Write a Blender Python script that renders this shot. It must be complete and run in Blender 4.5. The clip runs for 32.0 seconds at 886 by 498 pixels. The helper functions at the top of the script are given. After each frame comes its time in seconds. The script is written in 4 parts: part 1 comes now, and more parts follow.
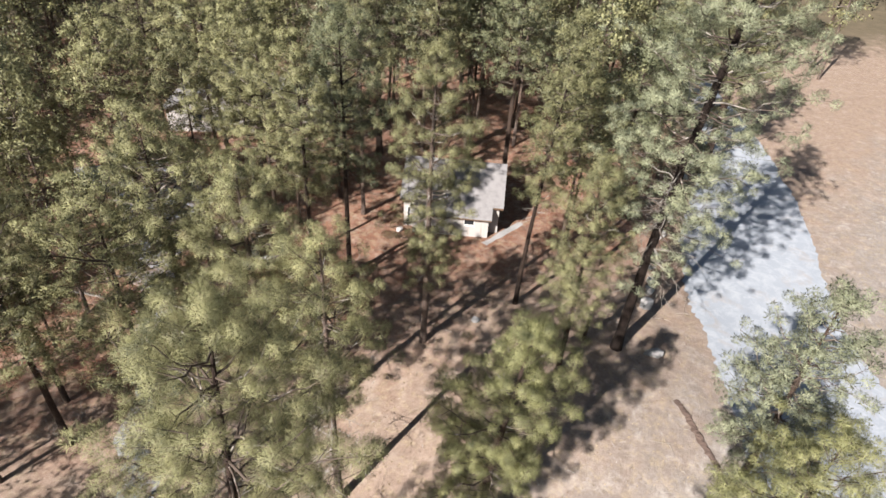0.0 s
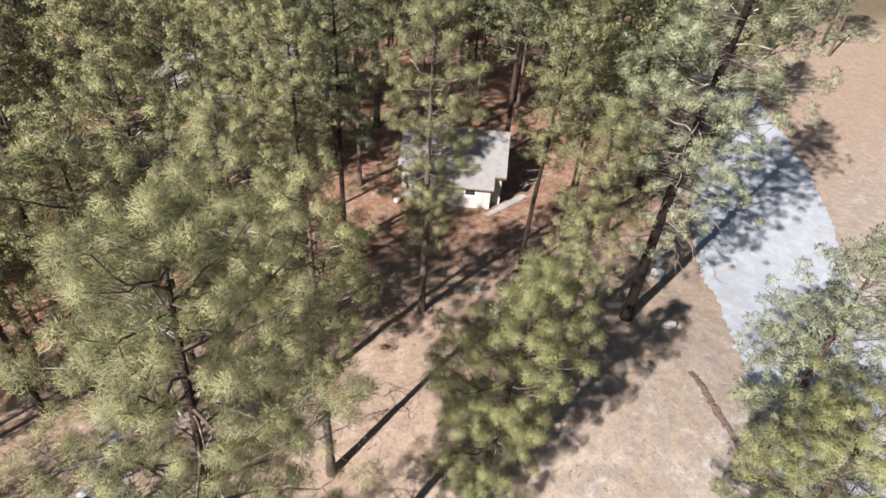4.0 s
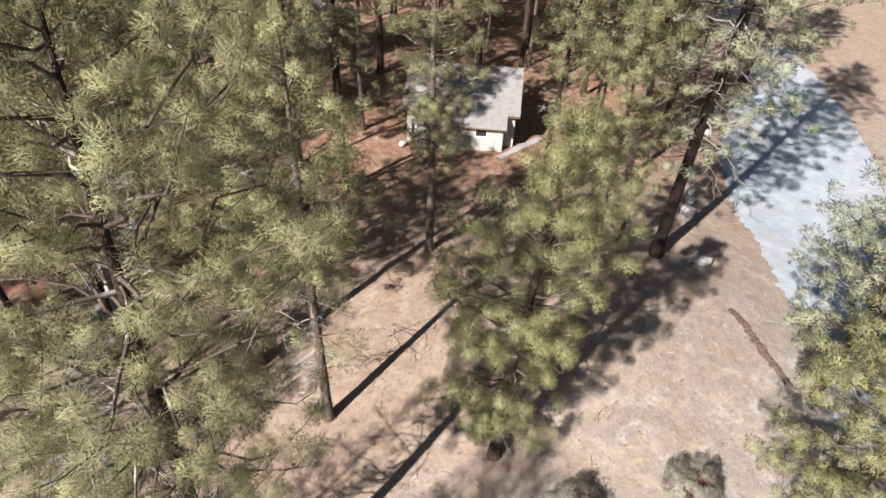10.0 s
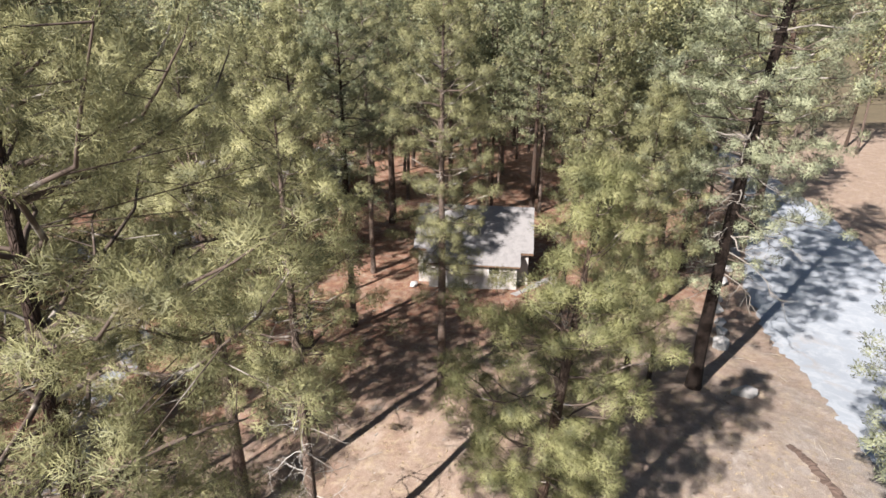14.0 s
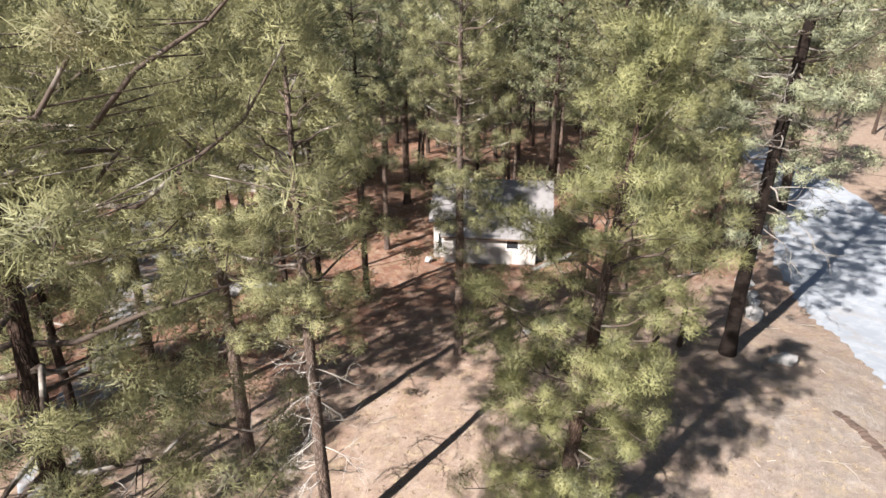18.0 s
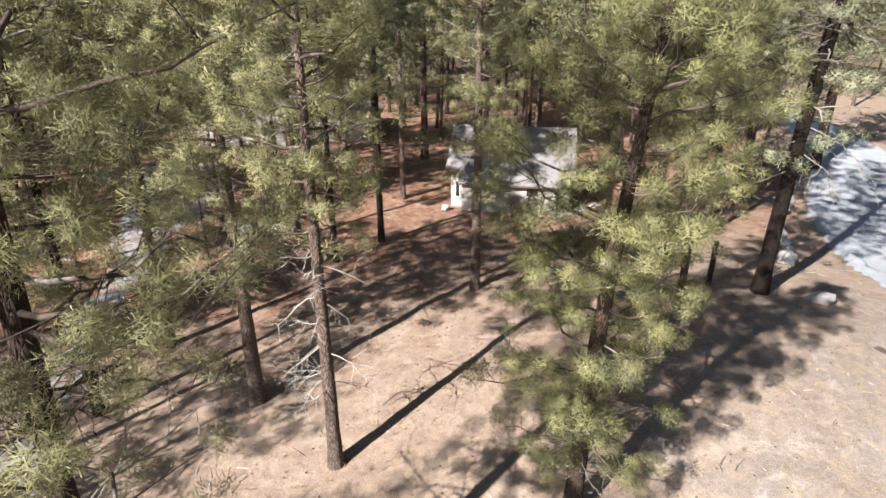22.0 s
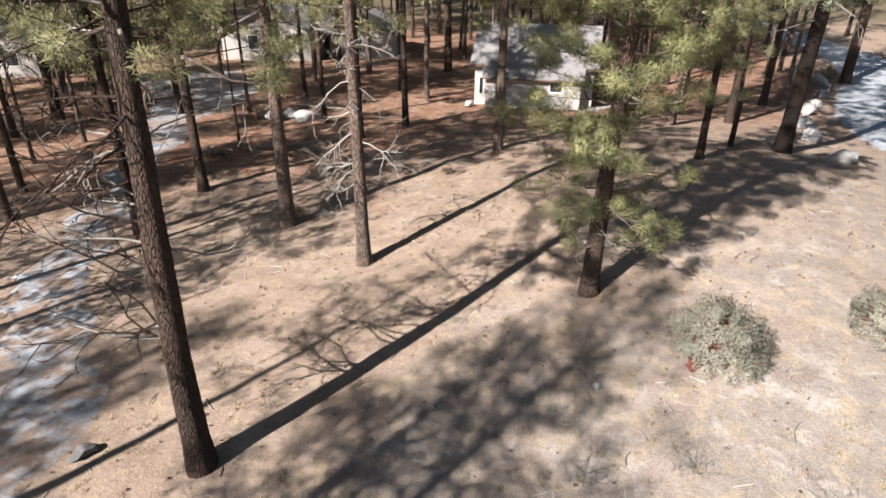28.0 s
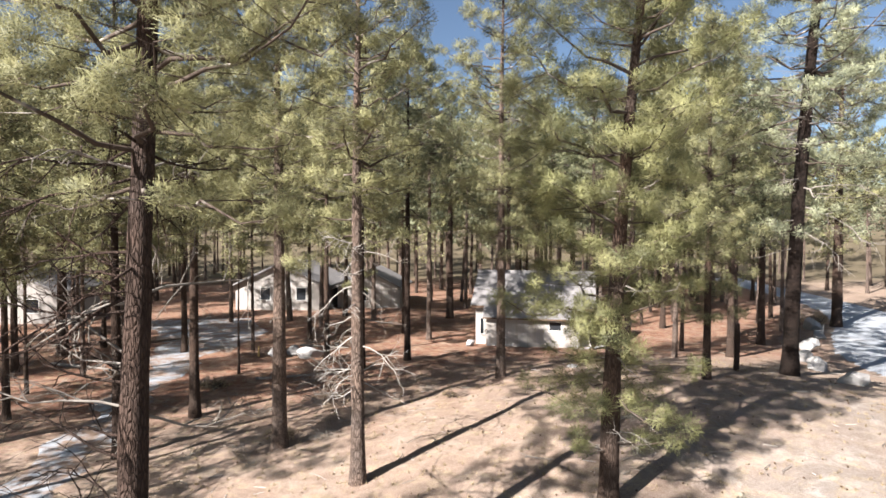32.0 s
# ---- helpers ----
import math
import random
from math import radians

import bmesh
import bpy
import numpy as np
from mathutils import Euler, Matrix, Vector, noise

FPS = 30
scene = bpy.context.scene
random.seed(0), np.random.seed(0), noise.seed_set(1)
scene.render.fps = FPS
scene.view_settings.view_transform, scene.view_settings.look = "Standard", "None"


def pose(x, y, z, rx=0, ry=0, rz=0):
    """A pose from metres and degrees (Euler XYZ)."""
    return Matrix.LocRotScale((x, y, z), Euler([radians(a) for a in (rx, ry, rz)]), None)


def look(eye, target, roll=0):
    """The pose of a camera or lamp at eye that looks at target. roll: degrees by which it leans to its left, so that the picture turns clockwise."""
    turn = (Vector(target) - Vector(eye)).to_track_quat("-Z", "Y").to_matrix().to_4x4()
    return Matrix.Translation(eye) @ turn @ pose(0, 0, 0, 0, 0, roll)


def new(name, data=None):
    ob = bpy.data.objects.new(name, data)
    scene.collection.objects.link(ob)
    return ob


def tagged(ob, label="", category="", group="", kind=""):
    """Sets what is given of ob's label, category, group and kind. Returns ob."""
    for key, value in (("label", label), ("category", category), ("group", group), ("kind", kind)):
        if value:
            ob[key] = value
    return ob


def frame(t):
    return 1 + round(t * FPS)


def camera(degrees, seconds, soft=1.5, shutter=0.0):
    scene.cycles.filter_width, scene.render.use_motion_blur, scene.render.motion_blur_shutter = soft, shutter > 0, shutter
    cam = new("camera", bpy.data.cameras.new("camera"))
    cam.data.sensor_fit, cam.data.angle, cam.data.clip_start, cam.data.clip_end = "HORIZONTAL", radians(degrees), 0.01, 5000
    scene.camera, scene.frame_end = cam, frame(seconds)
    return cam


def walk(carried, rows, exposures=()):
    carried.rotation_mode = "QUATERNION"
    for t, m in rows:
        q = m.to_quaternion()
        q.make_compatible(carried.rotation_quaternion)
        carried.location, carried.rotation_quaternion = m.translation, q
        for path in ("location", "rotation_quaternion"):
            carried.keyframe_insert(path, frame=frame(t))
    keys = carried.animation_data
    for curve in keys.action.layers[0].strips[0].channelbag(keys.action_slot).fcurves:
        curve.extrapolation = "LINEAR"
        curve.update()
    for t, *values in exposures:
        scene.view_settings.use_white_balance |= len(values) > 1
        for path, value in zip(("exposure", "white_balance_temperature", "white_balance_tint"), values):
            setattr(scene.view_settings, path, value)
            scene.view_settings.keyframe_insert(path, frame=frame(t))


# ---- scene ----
import itertools

cam = camera(72.9, 32.0, soft=1.6)
PATH = [
    (0, (-4.181, -30.676, 30.609), (-2.834, -22.670, 24.770), 3.81),
    (0.5, (-4.126, -30.637, 30.290), (-2.780, -22.632, 24.450), 3.82),
    (1, (-4.079, -30.566, 29.955), (-2.734, -22.567, 24.106), 3.84),
    (1.5, (-4.043, -30.464, 29.596), (-2.696, -22.472, 23.739), 3.87),
    (2, (-4.021, -30.337, 29.208), (-2.671, -22.355, 23.337), 3.90),
    (2.5, (-4.003, -30.202, 28.802), (-2.651, -22.228, 22.921), 3.93),
    (3, (-3.981, -30.077, 28.396), (-2.625, -22.113, 22.501), 3.94),
    (3.5, (-3.951, -29.965, 27.996), (-2.598, -22.013, 22.085), 3.93),
    (5.5, (-3.762, -29.669, 26.503), (-2.465, -21.772, 20.507), 3.59),
    (6, (-3.722, -29.582, 26.099), (-2.442, -21.701, 20.078), 3.49),
    (6.5, (-3.677, -29.494, 25.686), (-2.406, -21.625, 19.647), 3.39),
    (7, (-3.624, -29.407, 25.271), (-2.369, -21.553, 19.209), 3.27),
    (7.5, (-3.567, -29.322, 24.862), (-2.331, -21.482, 18.779), 3.14),
    (8, (-3.519, -29.235, 24.455), (-2.300, -21.409, 18.351), 3.01),
    (8.5, (-3.487, -29.142, 24.044), (-2.287, -21.328, 17.920), 2.88),
    (9, (-3.468, -29.040, 23.625), (-2.282, -21.241, 17.480), 2.75),
    (9.5, (-3.453, -28.932, 23.208), (-2.279, -21.147, 17.043), 2.62),
    (10, (-3.430, -28.820, 22.805), (-2.274, -21.007, 16.670), 2.47),
    (10.5, (-3.391, -28.707, 22.423), (-2.254, -20.842, 16.352), 2.26),
    (11, (-3.336, -28.597, 22.063), (-2.211, -20.617, 16.141), 1.99),
    (11.5, (-3.266, -28.493, 21.721), (-2.182, -20.270, 16.134), 1.67),
    (12, (-3.184, -28.401, 21.387), (-2.122, -19.944, 16.158), 1.30),
    (12.5, (-3.105, -28.321, 21.048), (-2.068, -19.634, 16.203), 0.92),
    (13, (-3.046, -28.241, 20.687), (-2.034, -19.340, 16.244), 0.56),
    (13.5, (-3.012, -28.156, 20.299), (-2.010, -19.063, 16.259), 0.29),
    (15.5, (-3.176, -27.720, 18.525), (-2.167, -18.408, 15.023), 0.19),
    (16, (-3.196, -27.646, 18.214), (-2.205, -18.353, 14.657), 0.12),
    (16.5, (-3.198, -27.579, 17.928), (-2.222, -18.292, 14.350), 0.01),
    (17, (-3.185, -27.508, 17.645), (-2.285, -18.228, 14.029), -0.10),
    (17.5, (-3.172, -27.431, 17.324), (-2.328, -18.161, 13.669), -0.18),
    (18, (-3.164, -27.356, 16.965), (-2.375, -18.092, 13.285), -0.21),
    (18.5, (-3.159, -27.296, 16.590), (-2.424, -18.040, 12.876), -0.20),
    (19, (-3.150, -27.251, 16.220), (-2.447, -18.006, 12.475), -0.16),
    (19.5, (-3.134, -27.219, 15.863), (-2.471, -17.987, 12.078), -0.13),
    (20, (-3.113, -27.190, 15.518), (-2.492, -17.971, 11.695), -0.12),
    (20.5, (-3.094, -27.156, 15.169), (-2.518, -17.949, 11.309), -0.13),
    (21, (-3.079, -27.119, 14.804), (-2.551, -17.923, 10.911), -0.12),
    (21.5, (-3.068, -27.090, 14.423), (-2.570, -17.905, 10.501), -0.10),
    (22, (-3.061, -27.091, 14.038), (-2.579, -17.919, 10.081), -0.07),
    (22.5, (-3.057, -27.140, 13.659), (-2.601, -17.985, 9.661), -0.01),
    (23, (-3.060, -27.249, 13.288), (-2.634, -18.108, 9.254), 0.05),
    (23.5, (-3.072, -27.422, 12.919), (-2.671, -18.299, 8.843), 0.11),
    (24, (-3.091, -27.658, 12.543), (-2.716, -18.554, 8.423), 0.16),
    (24.5, (-3.113, -27.955, 12.156), (-2.765, -18.867, 7.999), 0.20),
    (25, (-3.132, -28.308, 11.759), (-2.813, -19.236, 7.565), 0.22),
    (25.5, (-3.150, -28.686, 11.361), (-2.862, -19.631, 7.128), 0.23),
    (26, (-3.178, -29.042, 10.964), (-2.914, -20.009, 6.683), 0.24),
    (26.5, (-3.218, -29.367, 10.567), (-2.982, -20.360, 6.230), 0.25),
    (28.5, (-3.505, -30.160, 8.978), (-3.324, -21.229, 4.484), 0.45),
    (29, (-3.522, -30.198, 8.693), (-3.345, -21.280, 4.173), 0.42),
    (29.5, (-3.514, -30.194, 8.449), (-3.350, -21.232, 4.015), 0.38),
    (30, (-3.483, -30.158, 8.240), (-3.327, -21.115, 3.974), 0.37),
    (30.5, (-3.438, -30.131, 8.049), (-3.289, -20.748, 4.593), 0.36),
    (31, (-3.397, -30.144, 7.858), (-3.257, -20.373, 5.736), 0.33),
    (31.5, (-3.379, -30.201, 7.666), (-3.250, -20.242, 6.769), 0.26),
    (32, (-3.392, -30.296, 7.482), (-3.252, -20.301, 7.180), 0.17),
]
walk(cam, [(t, look(eye, target, roll)) for t, eye, target, roll in PATH],
     exposures=[(0, 1.62), (8, 1.64), (12, 1.67), (16, 1.80), (22, 1.86), (26, 1.80), (29, 1.70), (30, 1.68), (31, 1.78), (32, 2.08)])

# ---------------------------------------------------------------- world, sun
SUN_AZ = radians(227)          # from +y, clockwise
SUN_EL = radians(36)
world = bpy.data.worlds.new("sky")
scene.world = world
world.use_nodes = True
wn = world.node_tree
sky = wn.nodes.new("ShaderNodeTexSky")
sky.sky_type = 'NISHITA'
sky.sun_disc = False
sky.sun_elevation = SUN_EL
sky.sun_rotation = SUN_AZ
sky.altitude = 1800
sky.dust_density = 1.2
sky.ozone_density = 0.9
bg = wn.nodes["Background"]
bg.inputs["Strength"].default_value = 0.032
wn.links.new(sky.outputs[0], bg.inputs[0])

sun = new("sun", bpy.data.lights.new("sun", 'SUN'))
sun.data.energy = 5.0
sun.data.angle = radians(0.55)
sun.data.color = (1.0, 0.962, 0.942)
to_sun = Vector((math.sin(SUN_AZ) * math.cos(SUN_EL), math.cos(SUN_AZ) * math.cos(SUN_EL), math.sin(SUN_EL)))
sun.matrix_world = look(to_sun * 80, (0, 0, 0))

# ---------------------------------------------------------------- materials


class Mat:
    """A node material under construction: short calls for the common nodes."""

    def __init__(self, name, rough=0.9, spec=0.3):
        self.m = bpy.data.materials.new(name)
        self.m.use_nodes = True
        self.t = self.m.node_tree
        self.bsdf = self.t.nodes["Principled BSDF"]
        self.bsdf.inputs["Roughness"].default_value = rough
        self.bsdf.inputs["Specular IOR Level"].default_value = spec
        self.co = self.t.nodes.new("ShaderNodeTexCoord").outputs["Object"]

    def link(self, a, b):
        self.t.links.new(a, b)

    def mapped(self, scale=(1, 1, 1), src=None):
        n = self.t.nodes.new("ShaderNodeMapping")
        n.inputs["Scale"].default_value = scale
        self.link(src or self.co, n.inputs[0])
        return n.outputs[0]

    def noise(self, scale, detail=4, rough=0.55, src=None, distort=0.0):
        n = self.t.nodes.new("ShaderNodeTexNoise")
        n.inputs["Scale"].default_value = scale
        n.inputs["Detail"].default_value = detail
        n.inputs["Roughness"].default_value = rough
        n.inputs["Distortion"].default_value = distort
        self.link(src or self.co, n.inputs["Vector"])
        return n.outputs[0]

    def voronoi(self, scale, src=None, feature='F1', rand=1.0):
        n = self.t.nodes.new("ShaderNodeTexVoronoi")
        n.feature = feature
        n.inputs["Scale"].default_value = scale
        n.inputs["Randomness"].default_value = rand
        self.link(src or self.co, n.inputs["Vector"])
        return n.outputs

    def wave(self, scale, src=None, axis='Z', distort=0.0):
        n = self.t.nodes.new("ShaderNodeTexWave")
        n.bands_direction = axis
        n.inputs["Scale"].default_value = scale
        n.inputs["Distortion"].default_value = distort
        self.link(src or self.co, n.inputs["Vector"])
        return n.outputs[1]

    def ramp(self, fac, *stops):
        n = self.t.nodes.new("ShaderNodeValToRGB")
        e = n.color_ramp.elements
        while len(e) < len(stops):
            e.new(0.5)
        for el, (p, c) in zip(e, stops):
            el.position = p
            el.color = (c, c, c, 1) if isinstance(c, (int, float)) else (*c, 1)
        self.link(fac, n.inputs[0])
        return n.outputs[0]

    def mix(self, fac, a, b, blend='MIX'):
        n = self.t.nodes.new("ShaderNodeMix")
        n.data_type = 'RGBA'
        n.blend_type = blend
        for slot, v in ((0, fac), (6, a), (7, b)):
            if isinstance(v, (int, float)):
                n.inputs[slot].default_value = v if slot == 0 else (v, v, v, 1)
            elif isinstance(v, tuple):
                n.inputs[slot].default_value = (*v, 1)
            else:
                self.link(v, n.inputs[slot])
        return n.outputs[2]

    def math(self, op, a, b=0.0, clamp=False):
        n = self.t.nodes.new("ShaderNodeMath")
        n.operation = op
        n.use_clamp = clamp
        for slot, v in ((0, a), (1, b)):
            if isinstance(v, (int, float)):
                n.inputs[slot].default_value = v
            else:
                self.link(v, n.inputs[slot])
        return n.outputs[0]

    def axis(self, which, src=None):
        n = self.t.nodes.new("ShaderNodeSeparateXYZ")
        self.link(src or self.co, n.inputs[0])
        return n.outputs["XYZ".index(which)]

    def random(self):
        return self.t.nodes.new("ShaderNodeObjectInfo").outputs["Random"]

    def bump(self, height, strength=0.5, dist=0.05):
        n = self.t.nodes.new("ShaderNodeBump")
        n.inputs["Strength"].default_value = strength
        n.inputs["Distance"].default_value = dist
        self.link(height, n.inputs["Height"])
        self.link(n.outputs[0], self.bsdf.inputs["Normal"])

    def color(self, c):
        if isinstance(c, tuple):
            self.bsdf.inputs["Base Color"].default_value = (*c, 1)
        else:
            self.link(c, self.bsdf.inputs["Base Color"])
        return self


def ground_material():
    m = Mat("forest_soil", 0.95, 0.1)
    big = m.noise(0.055, 3, 0.5)
    mid = m.noise(0.45, 5, 0.6)
    fine = m.noise(5.0, 6, 0.7)
    grit = m.noise(28.0, 3, 0.7)
    # needle litter lies away from the open sandy slope on the camera's side
    y, x = m.axis('Y'), m.axis('X')
    far = m.math('ADD', m.math('MULTIPLY', y, 0.045), m.math('MULTIPLY', x, -0.016))
    far = m.math('SUBTRACT', far, m.math('MAXIMUM', m.math('MULTIPLY', m.math('SUBTRACT', x, 24.0), 0.07), 0.0))
    lit = m.math('ADD', m.math('ADD', far, 0.36), m.math('MULTIPLY', m.math('SUBTRACT', mid, 0.5), 0.9))
    lit = m.math('ADD', lit, m.math('MULTIPLY', m.math('SUBTRACT', big, 0.5), 0.8))
    lit = m.ramp(lit, (0.25, 0.0), (0.75, 1.0))
    mott = m.noise(2.2, 7, 0.78, distort=0.3)
    sand = m.mix(m.ramp(mott, (0.28, 0.0), (0.72, 1.0)), (0.134, 0.088, 0.065), (0.248, 0.178, 0.136))
    pale = m.mix(m.ramp(mott, (0.28, 0.0), (0.72, 1.0)), (0.134, 0.110, 0.095), (0.226, 0.196, 0.175))
    duff = m.mix(m.ramp(mott, (0.34, 0.0), (0.68, 1.0)), (0.074, 0.029, 0.018), (0.210, 0.088, 0.049))
    side = m.math('ADD', m.math('MULTIPLY', x, 0.042), m.math('MULTIPLY', y, -0.055))
    side = m.math('ADD', m.math('SUBTRACT', side, 0.52), m.math('MULTIPLY', m.math('SUBTRACT', mid, 0.5), 1.3))
    side = m.ramp(side, (0.15, 0.0), (0.8, 1.0))
    c = m.mix(lit, sand, duff)
    c = m.mix(side, c, pale)
    straw = m.ramp(m.noise(1.7, 6, 0.75, distort=0.6), (0.50, 0.0), (0.64, 1.0))
    c = m.mix(m.math('MULTIPLY', straw, 0.62), c, (0.285, 0.222, 0.137))
    ash = m.ramp(m.noise(0.7, 8, 0.75, distort=0.4), (0.50, 0.0), (0.64, 1.0))
    c = m.mix(m.math('MULTIPLY', ash, 0.28), c, (0.38, 0.32, 0.265))
    white = m.ramp(m.noise(1.0, 7, 0.7, distort=0.5), (0.53, 0.0), (0.66, 1.0))
    c = m.mix(m.math('MULTIPLY', m.math('MULTIPLY', white, side), 0.5), c, (0.42, 0.385, 0.35))
    dark = m.ramp(m.noise(0.9, 7, 0.75), (0.53, 0.0), (0.66, 1.0))
    c = m.mix(m.math('MULTIPLY', dark, 0.50), c, (0.115, 0.080, 0.058))
    crumb = m.ramp(m.noise(11.0, 4, 0.75), (0.57, 0.0), (0.66, 1.0))
    c = m.mix(m.math('MULTIPLY', crumb, 0.28), c, (0.095, 0.062, 0.042))
    specks = m.ramp(m.voronoi(3.2)[0], (0.03, 1.0), (0.07, 0.0))
    c = m.mix(m.math('MULTIPLY', specks, 0.5), c, (0.06, 0.035, 0.02))
    c = m.mix(m.ramp(grit, (0.45, 0.0), (0.75, 0.45)), c, (0.46, 0.39, 0.32))
    brush = m.mix(mid, (0.055, 0.048, 0.030), (0.15, 0.115, 0.075))
    c = m.mix(m.ramp(m.math('ADD', m.math('MULTIPLY', y, 0.01), m.math('MULTIPLY', mid, 0.3)), (0.85, 0.0), (1.1, 1.0)), c, brush)
    m.color(c)
    m.bump(m.math('ADD', fine, m.math('MULTIPLY', grit, 0.4)), 0.7, 0.06)
    return m.m


def road_material():
    m = Mat("pale_worn_paving", 0.85, 0.25)
    big = m.noise(0.12, 4, 0.6)
    fine = m.noise(9.0, 5, 0.7)
    c = m.mix(big, (0.215, 0.235, 0.262), (0.30, 0.318, 0.34))
    blotch = m.ramp(m.noise(0.9, 8, 0.75, distort=0.7), (0.46, 0.0), (0.60, 1.0))
    c = m.mix(m.math('MULTIPLY', blotch, 0.55), c, (0.385, 0.395, 0.405))
    c = m.mix(m.math('MULTIPLY', fine, 0.35), c, (0.19, 0.19, 0.195))
    dirt = m.ramp(m.noise(0.35, 6, 0.7, distort=0.8), (0.55, 0.0), (0.72, 0.6))
    c = m.mix(dirt, c, (0.25, 0.205, 0.17))
    m.color(c)
    m.bump(fine, 0.3, 0.02)
    return m.m


def snow_dirt_material():
    m = Mat("thin_snow_over_dirt", 0.8, 0.3)
    fine = m.noise(6.0, 5, 0.7)
    snow = m.mix(fine, (0.17, 0.185, 0.205), (0.32, 0.335, 0.355))
    dirt = m.mix(fine, (0.115, 0.072, 0.050), (0.235, 0.165, 0.120))
    holes = m.ramp(m.noise(0.8, 9, 0.8, distort=0.15), (0.43, 0.0), (0.55, 1.0))
    m.color(m.mix(holes, snow, dirt))
    m.bump(fine, 0.5, 0.03)
    return m.m


def bark_material(name, dark, light, warm):
    m = Mat(name, 0.95, 0.1)
    st = m.mapped((21, 21, 4.6))
    plates = m.voronoi(1.0, st, 'DISTANCE_TO_EDGE')[0]
    crack = m.ramp(m.math('ADD', plates, m.math('MULTIPLY', m.noise(30.0, 3), 0.12)), (0.05, 0.0), (0.26, 1.0))
    grain = m.noise(7.0, 5, 0.7, m.mapped((3, 3, 0.5)))
    c = m.mix(grain, dark, light)
    c = m.mix(m.ramp(m.noise(0.7, 3), (0.4, 0.0), (0.7, 1.0)), c, warm)
    c = m.mix(m.ramp(crack, (0.0, 0.25), (1.0, 1.0)), (0.03, 0.020, 0.015), c)
    m.color(c)
    m.bump(m.math('ADD', crack, m.math('MULTIPLY', grain, 0.5)), 0.9, 0.05)
    return m.m


def needle_material(name, deep, mid, tip):
    m = Mat(name, 0.55, 0.25)
    clump = m.noise(1.5, 3, 0.6)
    per = m.random()
    c = m.mix(m.ramp(clump, (0.36, 0.0), (0.58, 1.0)), deep, mid)
    c = m.mix(m.ramp(m.noise(2.6, 2, 0.5), (0.50, 0.0), (0.82, 1.0)), c, tip)
    c = m.mix(m.math('MULTIPLY', per, 0.30), c, deep)
    c = m.mix(m.ramp(m.noise(0.55, 4, 0.7), (0.60, 0.0), (0.74, 0.45)), c, (0.20, 0.135, 0.070))
    m.color(c)
    tr = m.t.nodes.new("ShaderNodeBsdfTranslucent")
    m.link(c, tr.inputs[0])
    mx = m.t.nodes.new("ShaderNodeMixShader")
    mx.inputs[0].default_value = 0.38
    m.link(m.bsdf.outputs[0], mx.inputs[1])
    m.link(tr.outputs[0], mx.inputs[2])
    m.link(mx.outputs[0], m.t.nodes["Material Output"].inputs[0])
    return m.m


def plain_material(name, a, b, scale=4.0, rough=0.8, bump=0.3, dist=0.02, stretch=(1, 1, 1), spec=0.3):
    m = Mat(name, rough, spec)
    n = m.noise(scale, 5, 0.65, m.mapped(stretch))
    w = m.noise(scale * 0.13, 3, 0.6)
    c = m.mix(n, a, b)
    c = m.mix(m.ramp(w, (0.45, 0.0), (0.75, 0.4)), c, tuple(0.55 * v for v in a))
    m.color(c)
    m.bump(n, bump, dist)
    return m.m


def limb_material():
    m = Mat("limb_bark", 0.95, 0.15)
    n = m.noise(7.0, 5, 0.65)
    c = m.mix(n, (0.036, 0.026, 0.020), (0.11, 0.083, 0.066))
    grey = m.ramp(m.noise(1.3, 3, 0.6), (0.56, 0.0), (0.64, 0.8))
    c = m.mix(grey, c, m.mix(n, (0.20, 0.175, 0.15), (0.44, 0.40, 0.35)))
    m.color(c)
    m.bump(n, 0.4, 0.01)
    return m.m


def glass_material():
    m = Mat("dark_window_glass", 0.08, 0.5)
    m.color((0.02, 0.022, 0.025))
    return m.m


SOIL = ground_material()
PAVING = road_material()
SNOWY = snow_dirt_material()
BARK = bark_material("pine_bark", (0.036, 0.027, 0.022), (0.100, 0.073, 0.058), (0.105, 0.066, 0.048))
BARK_GREY = bark_material("grey_pine_bark", (0.070, 0.054, 0.046), (0.225, 0.174, 0.145), (0.190, 0.130, 0.098))
BARK_DARK = bark_material("dark_pine_bark", (0.016, 0.012, 0.010), (0.048, 0.034, 0.028), (0.052, 0.033, 0.024))
# dark bark of the leaning pine, with crown shade put into its near-black colour
BARK_SHADED = bark_material("shade_black_bark", (0.005, 0.004, 0.0035), (0.016, 0.012, 0.010), (0.018, 0.012, 0.010))
BARK_BROWN = bark_material("furrowed_brown_bark", (0.028, 0.021, 0.018), (0.088, 0.063, 0.052), (0.084, 0.053, 0.041))
LIMB = limb_material()
DEADWOOD = plain_material("bleached_dead_wood", (0.11, 0.095, 0.08), (0.30, 0.265, 0.23), 8, 0.9, stretch=(2, 2, 0.4))
BLEACHED = plain_material("sun_bleached_wood", (0.24, 0.215, 0.19), (0.44, 0.405, 0.365), 9, 0.9)
NEEDLE = needle_material("pine_needles_yellow_green", (0.072, 0.073, 0.040), (0.305, 0.292, 0.142), (0.450, 0.415, 0.212))
NEEDLE_BRIGHT = needle_material("pine_needles_bright_green", (0.086, 0.090, 0.044), (0.325, 0.315, 0.140), (0.465, 0.438, 0.208))
NEEDLE_DEEP = needle_material("pine_needles_deep_green", (0.052, 0.060, 0.038), (0.225, 0.232, 0.126), (0.330, 0.328, 0.175))
NEEDLE_GREY = needle_material("pine_needles_grey_green", (0.088, 0.098, 0.066), (0.325, 0.336, 0.208), (0.460, 0.460, 0.290))
